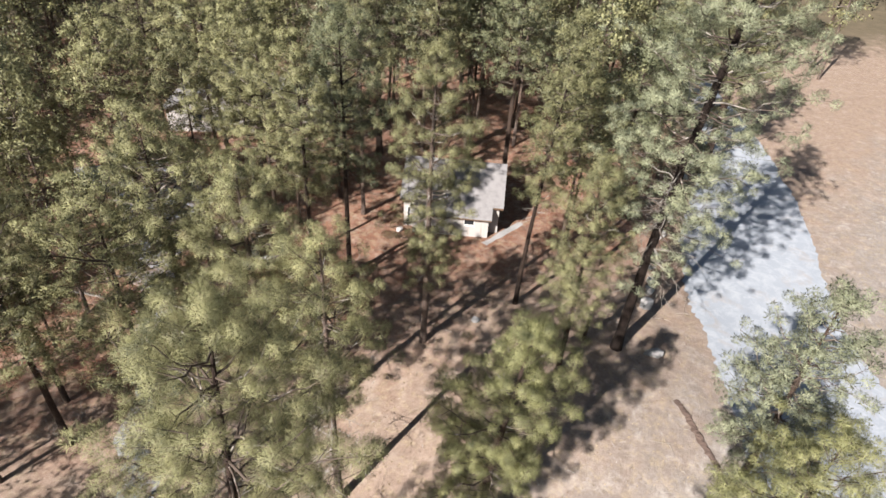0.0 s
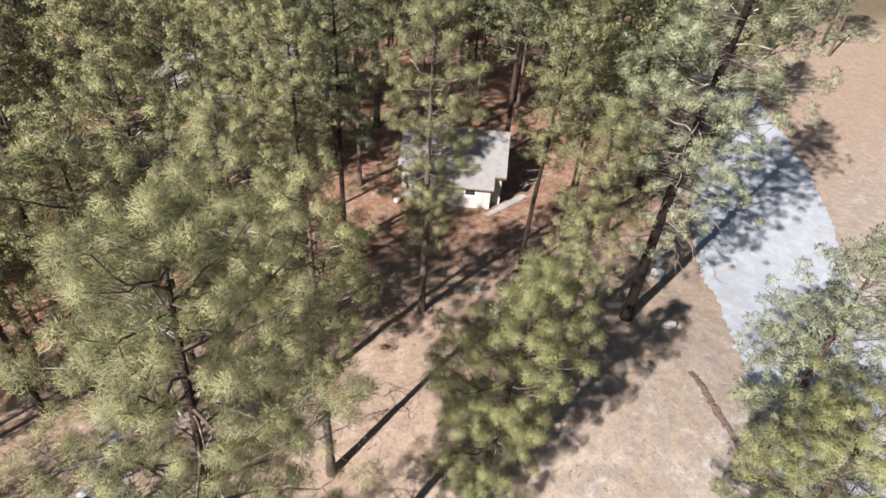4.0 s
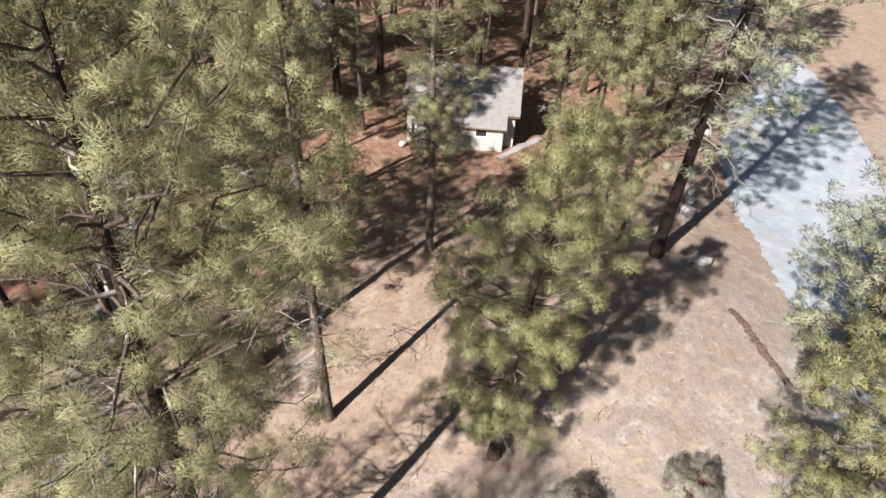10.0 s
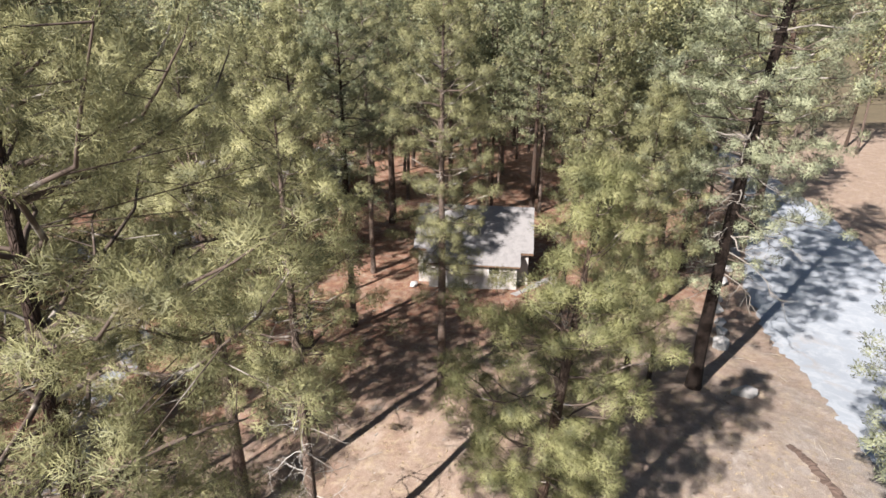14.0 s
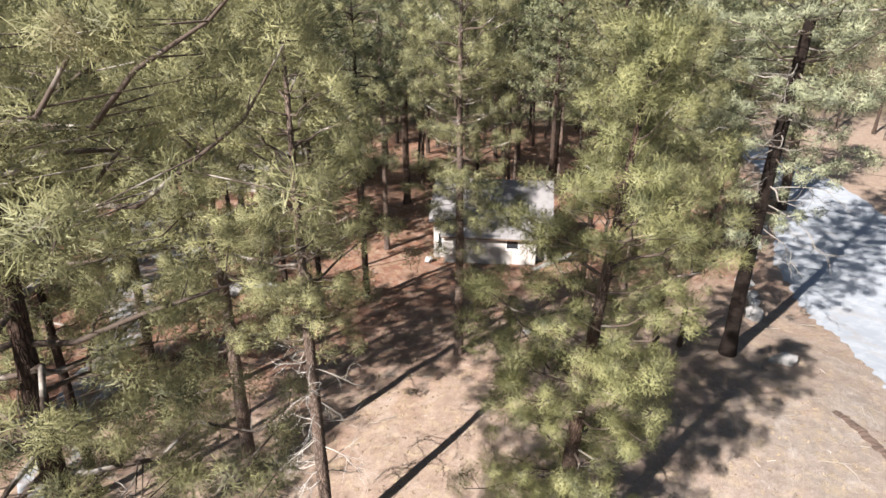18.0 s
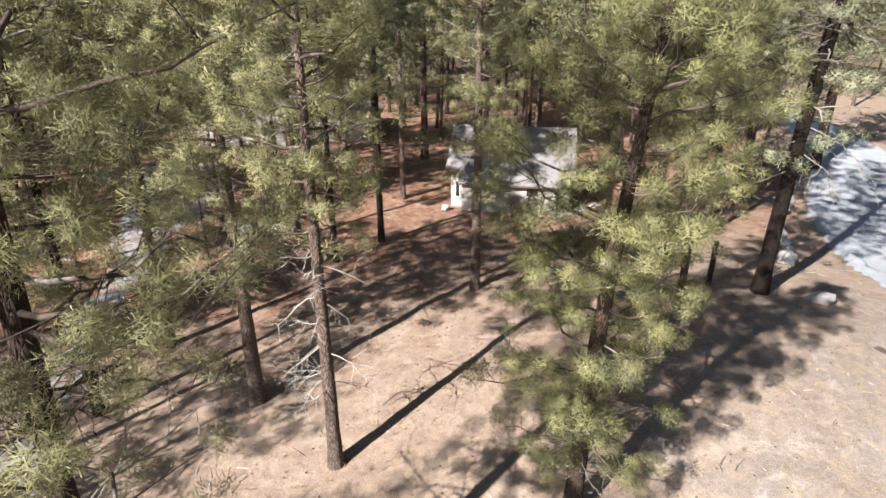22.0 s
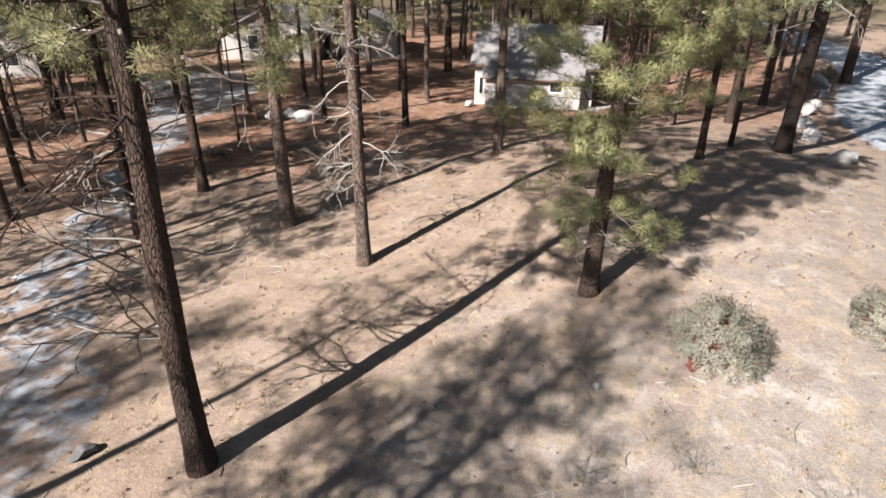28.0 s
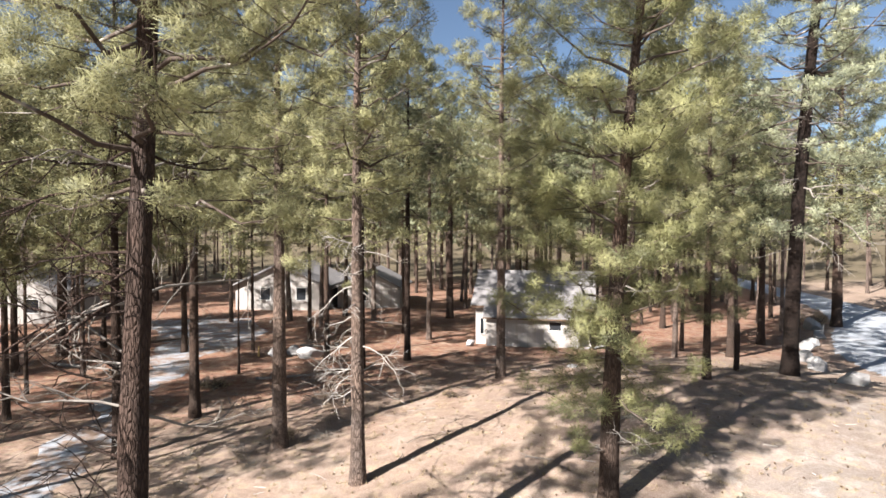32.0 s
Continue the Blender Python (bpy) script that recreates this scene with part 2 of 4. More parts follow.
LEAF = needle_material("grey_green_shrub_leaves", (0.21, 0.20, 0.15), (0.35, 0.335, 0.265), (0.45, 0.43, 0.355))
REDSTEM = plain_material("smooth_red_stem", (0.075, 0.022, 0.017), (0.135, 0.042, 0.030), 9, 0.6)
STRAW = needle_material("dry_grass_blades", (0.20, 0.15, 0.09), (0.38, 0.29, 0.17), (0.48, 0.39, 0.25))
CONE = plain_material("brown_pine_cone", (0.045, 0.026, 0.015), (0.12, 0.07, 0.04), 20)
ROCK = plain_material("pale_granite", (0.18, 0.17, 0.16), (0.36, 0.345, 0.33), 7, 0.9, 0.6, 0.03)
# soil darkened to paint in the shade of the bank's sunless face
SHADED_EARTH = plain_material("shaded_dark_earth", (0.050, 0.034, 0.027), (0.120, 0.082, 0.064), 6, 0.95, 0.6, 0.03)
STUMPROCK = plain_material("charred_grey_rock", (0.045, 0.042, 0.040), (0.16, 0.15, 0.145), 7, 0.9, 0.6, 0.03)
WHITEROCK = plain_material("white_weathered_rock", (0.24, 0.228, 0.217), (0.43, 0.415, 0.40), 5, 0.9, 0.5, 0.03)


def stucco_material():
    m = Mat("pale_rendered_wall", 0.92, 0.15)
    n = m.noise(11.0, 5, 0.65)
    c = m.mix(n, (0.27, 0.243, 0.22), (0.37, 0.345, 0.32))
    run = m.ramp(m.noise(1.6, 5, 0.7, m.mapped((2.2, 2.2, 0.22))), (0.50, 0.0), (0.72, 0.6))
    c = m.mix(run, c, (0.22, 0.175, 0.14))
    foot = m.ramp(m.math('ADD', m.axis('Z'), m.math('MULTIPLY', m.noise(2.2, 4, 0.7), 0.5)), (0.25, 0.55), (0.55, 0.0))
    c = m.mix(foot, c, (0.25, 0.16, 0.11))
    m.color(c)
    m.bump(n, 0.35, 0.01)
    return m.m


STUCCO = stucco_material()
SHINGLE = plain_material("weathered_grey_shingle", (0.112, 0.104, 0.102), (0.245, 0.229, 0.221), 14, 0.9, 0.6, 0.01)
TRIM = plain_material("white_painted_trim", (0.50, 0.48, 0.45), (0.64, 0.62, 0.58), 9, 0.6)
DARKWOOD = plain_material("dark_stained_boards", (0.06, 0.035, 0.022), (0.15, 0.09, 0.055), 8, 0.8, stretch=(1, 1, 6))
GLASS = glass_material()
METAL = plain_material("dull_grey_metal", (0.30, 0.30, 0.30), (0.42, 0.42, 0.42), 12, 0.5)
POSTPAINT = plain_material("yellow_painted_post", (0.50, 0.32, 0.10), (0.66, 0.45, 0.18), 9, 0.8)

# ---------------------------------------------------------------- mesh helpers


def mesh_of(name, verts, faces, mat, smooth=False):
    me = bpy.data.meshes.new(name)
    me.from_pydata([tuple(v) for v in verts], [], faces)
    me.materials.append(mat)
    if smooth:
        me.polygons.foreach_set("use_smooth", [True] * len(me.polygons))
    me.update()
    return me


def tri_mesh(name, verts, mat, normals=None):
    """A mesh of loose triangles from an array of shape (n, 3, 3), shaded by the given normals."""
    n = len(verts)
    me = bpy.data.meshes.new(name)
    me.vertices.add(3 * n)
    me.vertices.foreach_set("co", np.ascontiguousarray(verts, dtype=np.float32).ravel())
    me.loops.add(3 * n)
    me.loops.foreach_set("vertex_index", np.arange(3 * n, dtype=np.int32))
    me.polygons.add(n)
    me.polygons.foreach_set("loop_start", np.arange(0, 3 * n, 3, dtype=np.int32))
    me.materials.append(mat)
    me.update(calc_edges=True)
    if normals is not None:
        me.polygons.foreach_set("use_smooth", np.ones(n, dtype=bool))
        me.normals_split_custom_set_from_vertices(np.ascontiguousarray(normals, dtype=np.float32).reshape(-1, 3))
    return me


def put_mesh(name, me, parent=None, label="", m=None):
    ob = new(name, me)
    if parent is not None:
        ob.parent = parent
    if m is not None:
        ob.matrix_basis = m
    return tagged(ob, label)


def part(name, bm, material, parent=None, label=""):
    """Links a bmesh as one mesh object under a thing."""
    me = bpy.data.meshes.new(name)
    bm.to_mesh(me)
    bm.free()
    me.materials.append(material)
    return put_mesh(name, me, parent, label)


def empty_thing(name, m, label, category, group="", kind=""):
    ob = new(name)
    ob.empty_display_size = 0.3
    ob.matrix_basis = m
    return tagged(ob, label, category, group, kind)


def box_bm(x0, y0, z0, x1, y1, z1, bevel=0.0, bm=None):
    bm = bm or bmesh.new()
    made = bmesh.ops.create_cube(bm, size=1)["verts"]
    for v in made:
        v.co = Vector((x0 + (v.co.x + .5) * (x1 - x0), y0 + (v.co.y + .5) * (y1 - y0), z0 + (v.co.z + .5) * (z1 - z0)))
    if bevel:
        edges = list({e for v in made for e in v.link_edges})
        bmesh.ops.bevel(bm, geom=edges, offset=bevel, segments=1, affect='EDGES')
    return bm


def prism_bm(poly, axis_from, axis_to, bm=None):
    """A prism of the (y, z) polygon, from x = axis_from to axis_to."""
    bm = bm or bmesh.new()
    a = [bm.verts.new((axis_from, y, z)) for y, z in poly]
    b = [bm.verts.new((axis_to, y, z)) for y, z in poly]
    bm.faces.new(a[::-1]), bm.faces.new(b)
    for i in range(len(poly)):
        j = (i + 1) % len(poly)
        bm.faces.new((a[i], a[j], b[j], b[i]))
    bmesh.ops.recalc_face_normals(bm, faces=bm.faces)
    return bm


def tube(path, radii, sides, verts, faces, rough=0.0, rng=None, cap=True):
    """Adds a tapered tube along a path to lists of verts and faces."""
    path = np.asarray(path, float)
    base = len(verts)
    d = np.gradient(path, axis=0)
    d /= np.linalg.norm(d, axis=1)[:, None] + 1e-9
    up = np.array([0, 0, 1.0]) if abs(d[0, 2]) < 0.9 else np.array([1.0, 0, 0])
    ang = np.linspace(0, 2 * np.pi, sides, endpoint=False)
    for p, w, r in zip(path, d, radii):
        s = np.cross(up, w)
        s /= np.linalg.norm(s) + 1e-9
        u = np.cross(w, s)
        k = r * (1 + (rng.normal(0, rough, sides) if rough and rng is not None else 0))
        ring = p + (np.cos(ang) * k)[:, None] * s + (np.sin(ang) * k)[:, None] * u if np.ndim(k) else p + r * (np.cos(ang)[:, None] * s + np.sin(ang)[:, None] * u)
        verts.extend(map(tuple, ring))
    for i in range(len(path) - 1):
        for j in range(sides):
            a, b = base + i * sides + j, base + i * sides + (j + 1) % sides
            faces.append((a, b, b + sides, a + sides))
    if cap:
        faces.append(tuple(base + (len(path) - 1) * sides + j for j in range(sides)))


# ---------------------------------------------------------------- ground


def ground_height(x, y):
    """The gentle knoll, the flat round the cabins and the wooded hill far behind. Takes numbers or arrays."""
    x, y = np.asarray(x, float), np.asarray(y, float)
    z = -1.454 + 2.502 * np.exp(-((x - 8.761) / 15.1) ** 2 - ((y + 6.32) / 14.46) ** 2)
    z = z - 0.3 * np.clip((y - 5) / 15, 0, 1)
    far = np.clip(y - 70, 0, None)
    z = z + 0.02 * far + 42 * (1 - np.exp(-(np.clip(far - 25, 0, None) / 165) ** 2)) * (0.8 + 0.2 * np.sin(x / 130 + 0.7))
    small = 0.05 * np.sin(x * 0.9 + 1.3 * np.sin(y * 0.41)) * np.sin(y * 0.8 + 0.7) + 0.03 * np.sin(x * 2.3 + y * 1.1) * np.sin(y * 2.0 - x * 0.6)
    return z + small * np.exp(-(x * x + y * y) / 900)


def gz(x, y):
    return float(ground_height(x, y))


def build_ground():
    n = 300
    s = np.linspace(-1, 1, n)
    ax = 62 * s + 1500 * np.sign(s) * np.abs(s) ** 9
    gx, gy = np.meshgrid(ax, ax + 8, indexing="ij")
    z = ground_height(gx, gy)
    near = np.exp(-((gx / 60) ** 2 + ((gy - 8) / 60) ** 2))
    z = z + near * np.random.default_rng(3).normal(0, 0.012, z.shape)
    idx = np.arange(n * n).reshape(n, n)
    faces = np.stack([idx[:-1, :-1], idx[1:, :-1], idx[1:, 1:], idx[:-1, 1:]], -1).reshape(-1, 4).tolist()
    me = mesh_of("ground", np.stack([gx, gy, z], -1).reshape(-1, 3), faces, SOIL, True)
    tagged(put_mesh("ground", me), "sandy forest floor with rust-brown pine needle litter", "ground", kind="structure")


def strip(name, left, right, mat, label, category, step=0.6, rag=0.25, lift=0.05, seed=1, across=14):
    """A paved strip between two edge lines, draped on the ground, with ragged edges."""
    rng = np.random.default_rng(seed)

    def resample(pts, n):
        p = np.array(pts, float)
        s = np.r_[0, np.cumsum(np.linalg.norm(np.diff(p, axis=0), axis=1))]
        u = np.linspace(0, s[-1], n)
        q = np.stack([np.interp(u, s, p[:, k]) for k in (0, 1)], 1)
        for _ in range(int(2.5 / step)):
            q[1:-1] = 0.25 * q[:-2] + 0.5 * q[1:-1] + 0.25 * q[2:]
        return q
    n = int(np.linalg.norm(np.diff(np.array(left, float), axis=0), axis=1).sum() / step)
    a, b = resample(left, n), resample(right, n)
    for q in (a, b):
        j = rng.normal(0, 3 * rag, (n, 2))
        for _ in range(4):
            j = 0.25 * np.roll(j, 1, 0) + 0.5 * j + 0.25 * np.roll(j, -1, 0)
        q += j
    w = np.linspace(0, 1, across)[None, :, None]
    grid = a[:, None] * (1 - w) + b[:, None] * w
    z = ground_height(grid[..., 0], grid[..., 1]) + lift
    z[:, 0] -= 0.08
    z[:, -1] -= 0.08
    v = np.concatenate([grid, z[..., None]], -1).reshape(-1, 3)
    idx = np.arange(n * across).reshape(n, across)
    faces = np.stack([idx[:-1, :-1], idx[:-1, 1:], idx[1:, 1:], idx[1:, :-1]], -1).reshape(-1, 4).tolist()
    ob = put_mesh(name, mesh_of(name, v, faces, mat, True))
    return tagged(ob, label, category, kind="structure")


build_ground()
ROAD_LEFT = [(17.0, -14.5), (18.9, -9.5), (19.8, -5.5), (20.9, -1.0), (22.7, 6.0), (26.8, 15.0), (31.8, 22.5), (37.0, 30.0), (40.6, 37.0), (44.0, 46.0), (46.5, 60.0), (49.5, 85)]
ROAD_RIGHT = [(30.0, -16.0), (33.0, -8.0), (34.3, -2.0), (36.0, 4.0), (40.5, 12.5), (44.8, 23.0), (48.0, 34.0), (50.5, 45.0), (53.0, 60.0), (56, 85)]
strip("road", ROAD_LEFT, ROAD_RIGHT, PAVING, "wide pale grey road, sunlit and dappled with tree shade", "road", rag=0.10)
DRIVE_LEFT = [(-15.6, -30), (-14.9, -20.5), (-16.9, -14), (-18.9, -8.5), (-20.4, -2), (-21.2, 5), (-23.6, 12), (-25.6, 18), (-29.5, 24), (-36, 30)]
DRIVE_RIGHT = [(-12.6, -30), (-11.9, -19.5), (-14.0, -13.5), (-16.2, -8), (-17.8, -1.5), (-18.6, 5.5), (-20.0, 12), (-19.0, 17), (-18.0, 24), (-22, 32)]
strip("driveway", DRIVE_LEFT, DRIVE_RIGHT, SNOWY, "narrow dirt drive patched with thin snow", "driveway", rag=0.28, seed=4, step=0.45, lift=0.035)

# ---------------------------------------------------------------- pines


def tuft_triangles(centres, outward, rng, blades, size, width):
    """Needle tufts: short fine blades that fill a soft round brush about each centre. Returns triangles and their soft normals."""
    n = len(centres)
    d = rng.normal(0, 1, (n, blades, 3))
    d /= np.linalg.norm(d, axis=-1, keepdims=True)
    d = d + 0.25 * outward[:, None, :] + np.array([0, 0, 0.25])
    d /= np.linalg.norm(d, axis=-1, keepdims=True)
    ball = size * rng.uniform(0.75, 1.25, (n, 1, 1))
    root = centres[:, None, :] + d * ball * rng.uniform(0.55, 1.0, (n, blades, 1)) * np.array([1.0, 1.0, 0.85])
    nrm = d + 0.25 * outward[:, None, :] + np.array([0, 0, 0.15]) + rng.normal(0, 0.12, (n, blades, 3))
    nrm /= np.linalg.norm(nrm, axis=-1, keepdims=True)
    way = 0.25 * d + rng.normal(0, 0.6, (n, blades, 3))
    way /= np.linalg.norm(way, axis=-1, keepdims=True)
    side = np.cross(way, nrm + rng.normal(0, 0.25, (n, blades, 3)))
    side /= np.linalg.norm(side, axis=-1, keepdims=True) + 1e-9
    wd = width * 0.5 * rng.uniform(0.7, 1.3, (n, blades, 1))
    tip = root + way * ball * rng.uniform(0.34, 0.54, (n, blades, 1))
    flip = rng.uniform(0, 1, (n, blades, 1)) < 0.5
    broad, sharp = np.where(flip, tip, root), np.where(flip, root, tip)
    tri = np.stack([broad + side * wd, broad - side * wd, sharp], 2).reshape(-1, 3, 3)
    nrm = nrm.reshape(-1, 3)
    flat = np.cross(tri[:, 1] - tri[:, 0], tri[:, 2] - tri[:, 0])
    turned = np.sum(flat * nrm, 1) < 0
    tri[turned] = tri[turned][:, [1, 0, 2]]
    return tri, np.repeat(nrm[:, None, :], 3, 1)


def trunk_line(h, lean, rng, n=22):
    z = np.linspace(-0.25, h, n)
    t = np.clip(z / h, 0, 1)
    wob = 0.05 * np.stack([np.sin(t * 7 + rng.uniform(0, 6)), np.sin(t * 6 + rng.uniform(0, 6))], 1) * t[:, None]
    xy = np.outer(t ** 1.7, lean) + wob
    return np.column_stack([xy, z])


def trunk_radius(z, h, d):
    t = np.clip(z / h, 0, 1)
    return 0.5 * d * ((1 - t) ** 0.75 * 0.94 + 0.035) + 0.5 * d * 0.32 * np.exp(-np.clip(z, 0, None) / 0.35)


def grow_pine(rng, h, base, r, d, lean=(0, 0), blades=50, size=0.38, width=0.075, step=0.5, tufts=2.5, full=1.0, lite=False, skirt=0.55, bare=0.10, thin=0.45):
    """Returns the trunk's verts and faces, a list of limbs (verts, faces, whether bare) and the needle triangles."""
    line = trunk_line(h, lean, rng)
    tv, tf = [], []
    if lite:
        line = line[::3]
    tube(line, trunk_radius(line[:, 2], h, d), 8 if lite else 12, tv, tf, 0.045, rng)

    def on_trunk(z):
        return np.array([np.interp(z, line[:, 2], line[:, k]) for k in range(3)])
    limbs, centres, outs = [], [], []
    z, az = base, rng.uniform(0, 6.28)
    while z < h - 0.25:
        t = (z - base) / (h - base)
        for _ in range(rng.integers(3, 5)):
            az += 2.4 + rng.normal(0, 0.35)
            reach = r * min(1.0, skirt + 1.6 * t) * min(1.0, (1 - t) * 2.5 + 0.10) * rng.uniform(0.5, 1.15)
            if rng.uniform() > full * min(1.0, thin + 2.2 * t):
                continue
            dry = rng.uniform() < bare * (1.6 - t)
            if dry:
                reach *= 0.6
            zz = z + rng.uniform(-0.2, 0.2)
            start = on_trunk(zz)
            elev = radians(-12 + 50 * t + rng.normal(0, 9))
            out = np.array([math.cos(az), math.sin(az), 0])
            s = np.linspace(0, 1, 6)[:, None]
            bend = np.array([0, 0, 1.0]) * reach * (0.30 * s ** 2 - 0.12 * s)
            side = np.array([-out[1], out[0], 0])
            pts = start + reach * s * (out * math.cos(elev) + np.array([0, 0, math.sin(elev)])) + bend + side * (0.12 * reach * rng.normal() * s ** 2)
            pts[1:] += rng.normal(0, 0.035 * reach, (5, 3))
            v, f = [], []
            rr = max(0.014, min(0.055, 0.014 * reach + 0.009))
            if lite:
                tube(pts[::2], rr * (1 - 0.8 * s[::2, 0]), 3, v, f, cap=False)
            else:
                tube(pts, rr * (1 - 0.8 * s[:, 0]), 5, v, f, cap=False)
            k = max(2, int(tufts * reach + rng.uniform(0, 1.6)))
            u = np.linspace(0.3, 1.0, k) + rng.uniform(-0.08, 0.08, k)
            u[-1] = 1.0
            for q in u:
                p = np.array([np.interp(q, s[:, 0], pts[:, c]) for c in range(3)])
                spread = 0.50 * reach * (1.10 - q) + 0.16
                off = side * rng.normal(0, 1.0) * spread + np.array([0, 0, rng.uniform(-0.05, 0.26)]) + out * rng.uniform(0, 0.15)
                c = p + off
                if not dry:
                    centres.append(c)
                    w = c - start
                    outs.append(w / (np.linalg.norm(w) + 1e-6))
                if np.linalg.norm(off) > 0.14 and not lite:
                    tube([p, c], [0.014, 0.007], 3, v, f, cap=False)
            limbs.append((v, f, dry))
        z += step * rng.uniform(0.7, 1.3)
    top = on_trunk(h)
    for dz in (0.0, -0.25, -0.5):
        centres.append(top + np.array([0, 0, dz]))
        outs.append(np.array([0, 0, 1.0]))
    tri = tuft_triangles(np.array(centres), np.array(outs), rng, blades, size, width)
    return (tv, tf), limbs, tri


def joined(limbs):
    v, f = [], []
    for a, b, _ in limbs:
        o = len(v)
        v += a
        f += [tuple(o + i for i in q) for q in b]
    return v, f


def dead_branch(rng, start, az, reach, elev, thick):
    """A bare branch that forks into crooked twigs."""
    v, f = [], []

    def fork(p, direction, length, radius, level):
        pts = [p]
        w = direction.copy()
        for _ in range(4):
            w = w + rng.normal(0, 0.22, 3) + np.array([0, 0, -0.02])
            w /= np.linalg.norm(w)
            pts.append(pts[-1] + w * length / 4)
        tube(pts, np.linspace(radius, radius * 0.35, 5), 5 if level == 0 else 3, v, f, cap=False)
        if level < 2:
            for k in range(5 if level == 0 else 3):
                q = rng.uniform(0.3, 1.0) * 4
                i = min(3, int(q))
                at = pts[i] + (pts[i + 1] - pts[i]) * (q - i)
                turn = w + rng.normal(0, 0.6, 3)
                fork(at, turn / np.linalg.norm(turn), length * rng.uniform(0.25, 0.5), radius * 0.5, level + 1)
    d = np.array([math.cos(az) * math.cos(elev), math.sin(az) * math.cos(elev), math.sin(elev)])
    fork(np.array(start, float), d, reach, thick, 0)
    return v, f


def pine_tree(name, x, y, h, base, r, d, label, lean=(0, 0), needle=None, bark=None, seed=0, split=False, dead=(), dead_az=None, dead_mat=None, **kw):
    """A pine of its own, rooted at (x, y): trunk, limbs, crown and bare dead branches."""
    rng = np.random.default_rng(seed)
    ob = empty_thing(name, pose(x, y, gz(x, y)), label, "pine tree", "pines of the wood")
    (tv, tf), limbs, tri = grow_pine(rng, h, base, r, d, lean, **kw)
    put_mesh("trunk", mesh_of("trunk", tv, tf, bark or BARK, True), ob)
    if split:
        for v, f, dry in limbs:
            put_mesh("limb", mesh_of("limb", v, f, DEADWOOD if dry else LIMB, True), ob)
    else:
        v, f = joined(limbs)
        tagged(put_mesh("limbwork", mesh_of("limbwork", v, f, LIMB, True), ob), kind="stuff")
    put_mesh("crown", tri_mesh("crown", tri[0], needle or NEEDLE, tri[1]), ob, "long needles in loose tufts")
    if dead:
        lo, hi, count, reach = dead
        for k in range(count):
            z = rng.uniform(lo, hi)
            t = z / h
            az = rng.uniform(0, 6.28) if dead_az is None else dead_az + rng.normal(0, 0.9)
            v, f = dead_branch(rng, (lean[0] * t ** 1.7, lean[1] * t ** 1.7, z), az, reach * rng.uniform(0.45, 1.1), radians(rng.uniform(-25, 15)), 0.007 + 0.0085 * reach)
            put_mesh("dead_branch", mesh_of("dead_branch", v, f, DEADWOOD if k % 3 == 0 else dead_mat or DEADWOOD, True), ob, "bare grey dead branch")
    return ob


TALL = "tall pine with a bare straight trunk and high crown"
FINE = dict(blades=250, size=0.335, width=0.020, split=True, tufts=2.0, step=0.5)
NEAR = dict(blades=120, size=0.355, width=0.040, tufts=2.0, step=0.5)
# x, y, height, crown base, crown radius, trunk diameter
pine_tree("pine", 0.0, 0.15, 21.2, 6.4, 2.9, 0.50, TALL, bark=BARK_GREY, seed=11, **FINE)
pine_tree("pine", -5.84, -11.25, 18.2, 8.0, 3.1, 0.50, "slim pine with grey dead twigs below its crown", bark=BARK_GREY, seed=12, dead=(2.6, 7.8, 26, 1.7), dead_mat=BLEACHED, full=0.9, **FINE)
pine_tree("pine", -8.67, -19.98, 22.6, 9.3, 4.3, 0.58, "stout pine with deeply furrowed bark and bare lower branches", seed=13, lean=(0.9, 0.5), dead=(3.0, 10.5, 40, 2.9), dead_az=2.9, dead_mat=BARK_BROWN, bark=BARK_BROWN, blades=440, size=0.33, width=0.0115, split=True, tufts=2.0, step=0.5, skirt=0.65, bare=0.04)
pine_tree("pine", -9.35, -7.3, 19.2, 7.2, 3.6, 0.60, TALL, seed=14, bark=BARK_GREY, dead=(5, 8, 6, 1.2), **FINE)
pine_tree("pine", -14.55, -2.4, 20.0, 8.5, 3.5, 0.50, TALL, seed=15, dead=(4, 8, 6, 1.2), **NEAR)
pine_tree("pine", -5.2, 9.8, 21.5, 9.5, 3.8, 0.46, TALL, seed=16, bark=BARK_DARK, needle=NEEDLE_DEEP, **NEAR)
pine_tree("pine", -3.85, 20.0, 23.0, 9.5, 3.4, 0.46, TALL, bark=BARK_GREY, seed=17, **NEAR)
pine_tree("pine", -7.85, 6.55, 21.0, 9.5, 2.7, 0.40, "dark thin pine with a high crown", bark=BARK_DARK, seed=45, **NEAR)
pine_tree("pine", -10.9, 11.5, 20.0, 8.0, 3.2, 0.40, TALL, seed=18, **NEAR)
pine_tree("pine", -15.5, 6.8, 8.5, 5.0, 0.8, 0.17, "thin young pine almost bare of needles", seed=19, full=0.35)
pine_tree("pine", 13.5, -2.2, 35.0, 7.0, 5.2, 0.72, "large leaning pine with heavy dark trunk", lean=(3.4, 0.5), needle=NEEDLE_GREY, seed=20, dead=(6, 15, 18, 3.0), dead_mat=DEADWOOD, bark=BARK_SHADED, blades=170, size=0.36, width=0.029, split=True, tufts=2.0, step=0.5, skirt=0.6, bare=0.16)
pine_tree("pine", 8.6, -4.2, 15.8, 2.8, 2.3, 0.36, "slender pine with foliage low on its trunk", seed=21, **FINE)
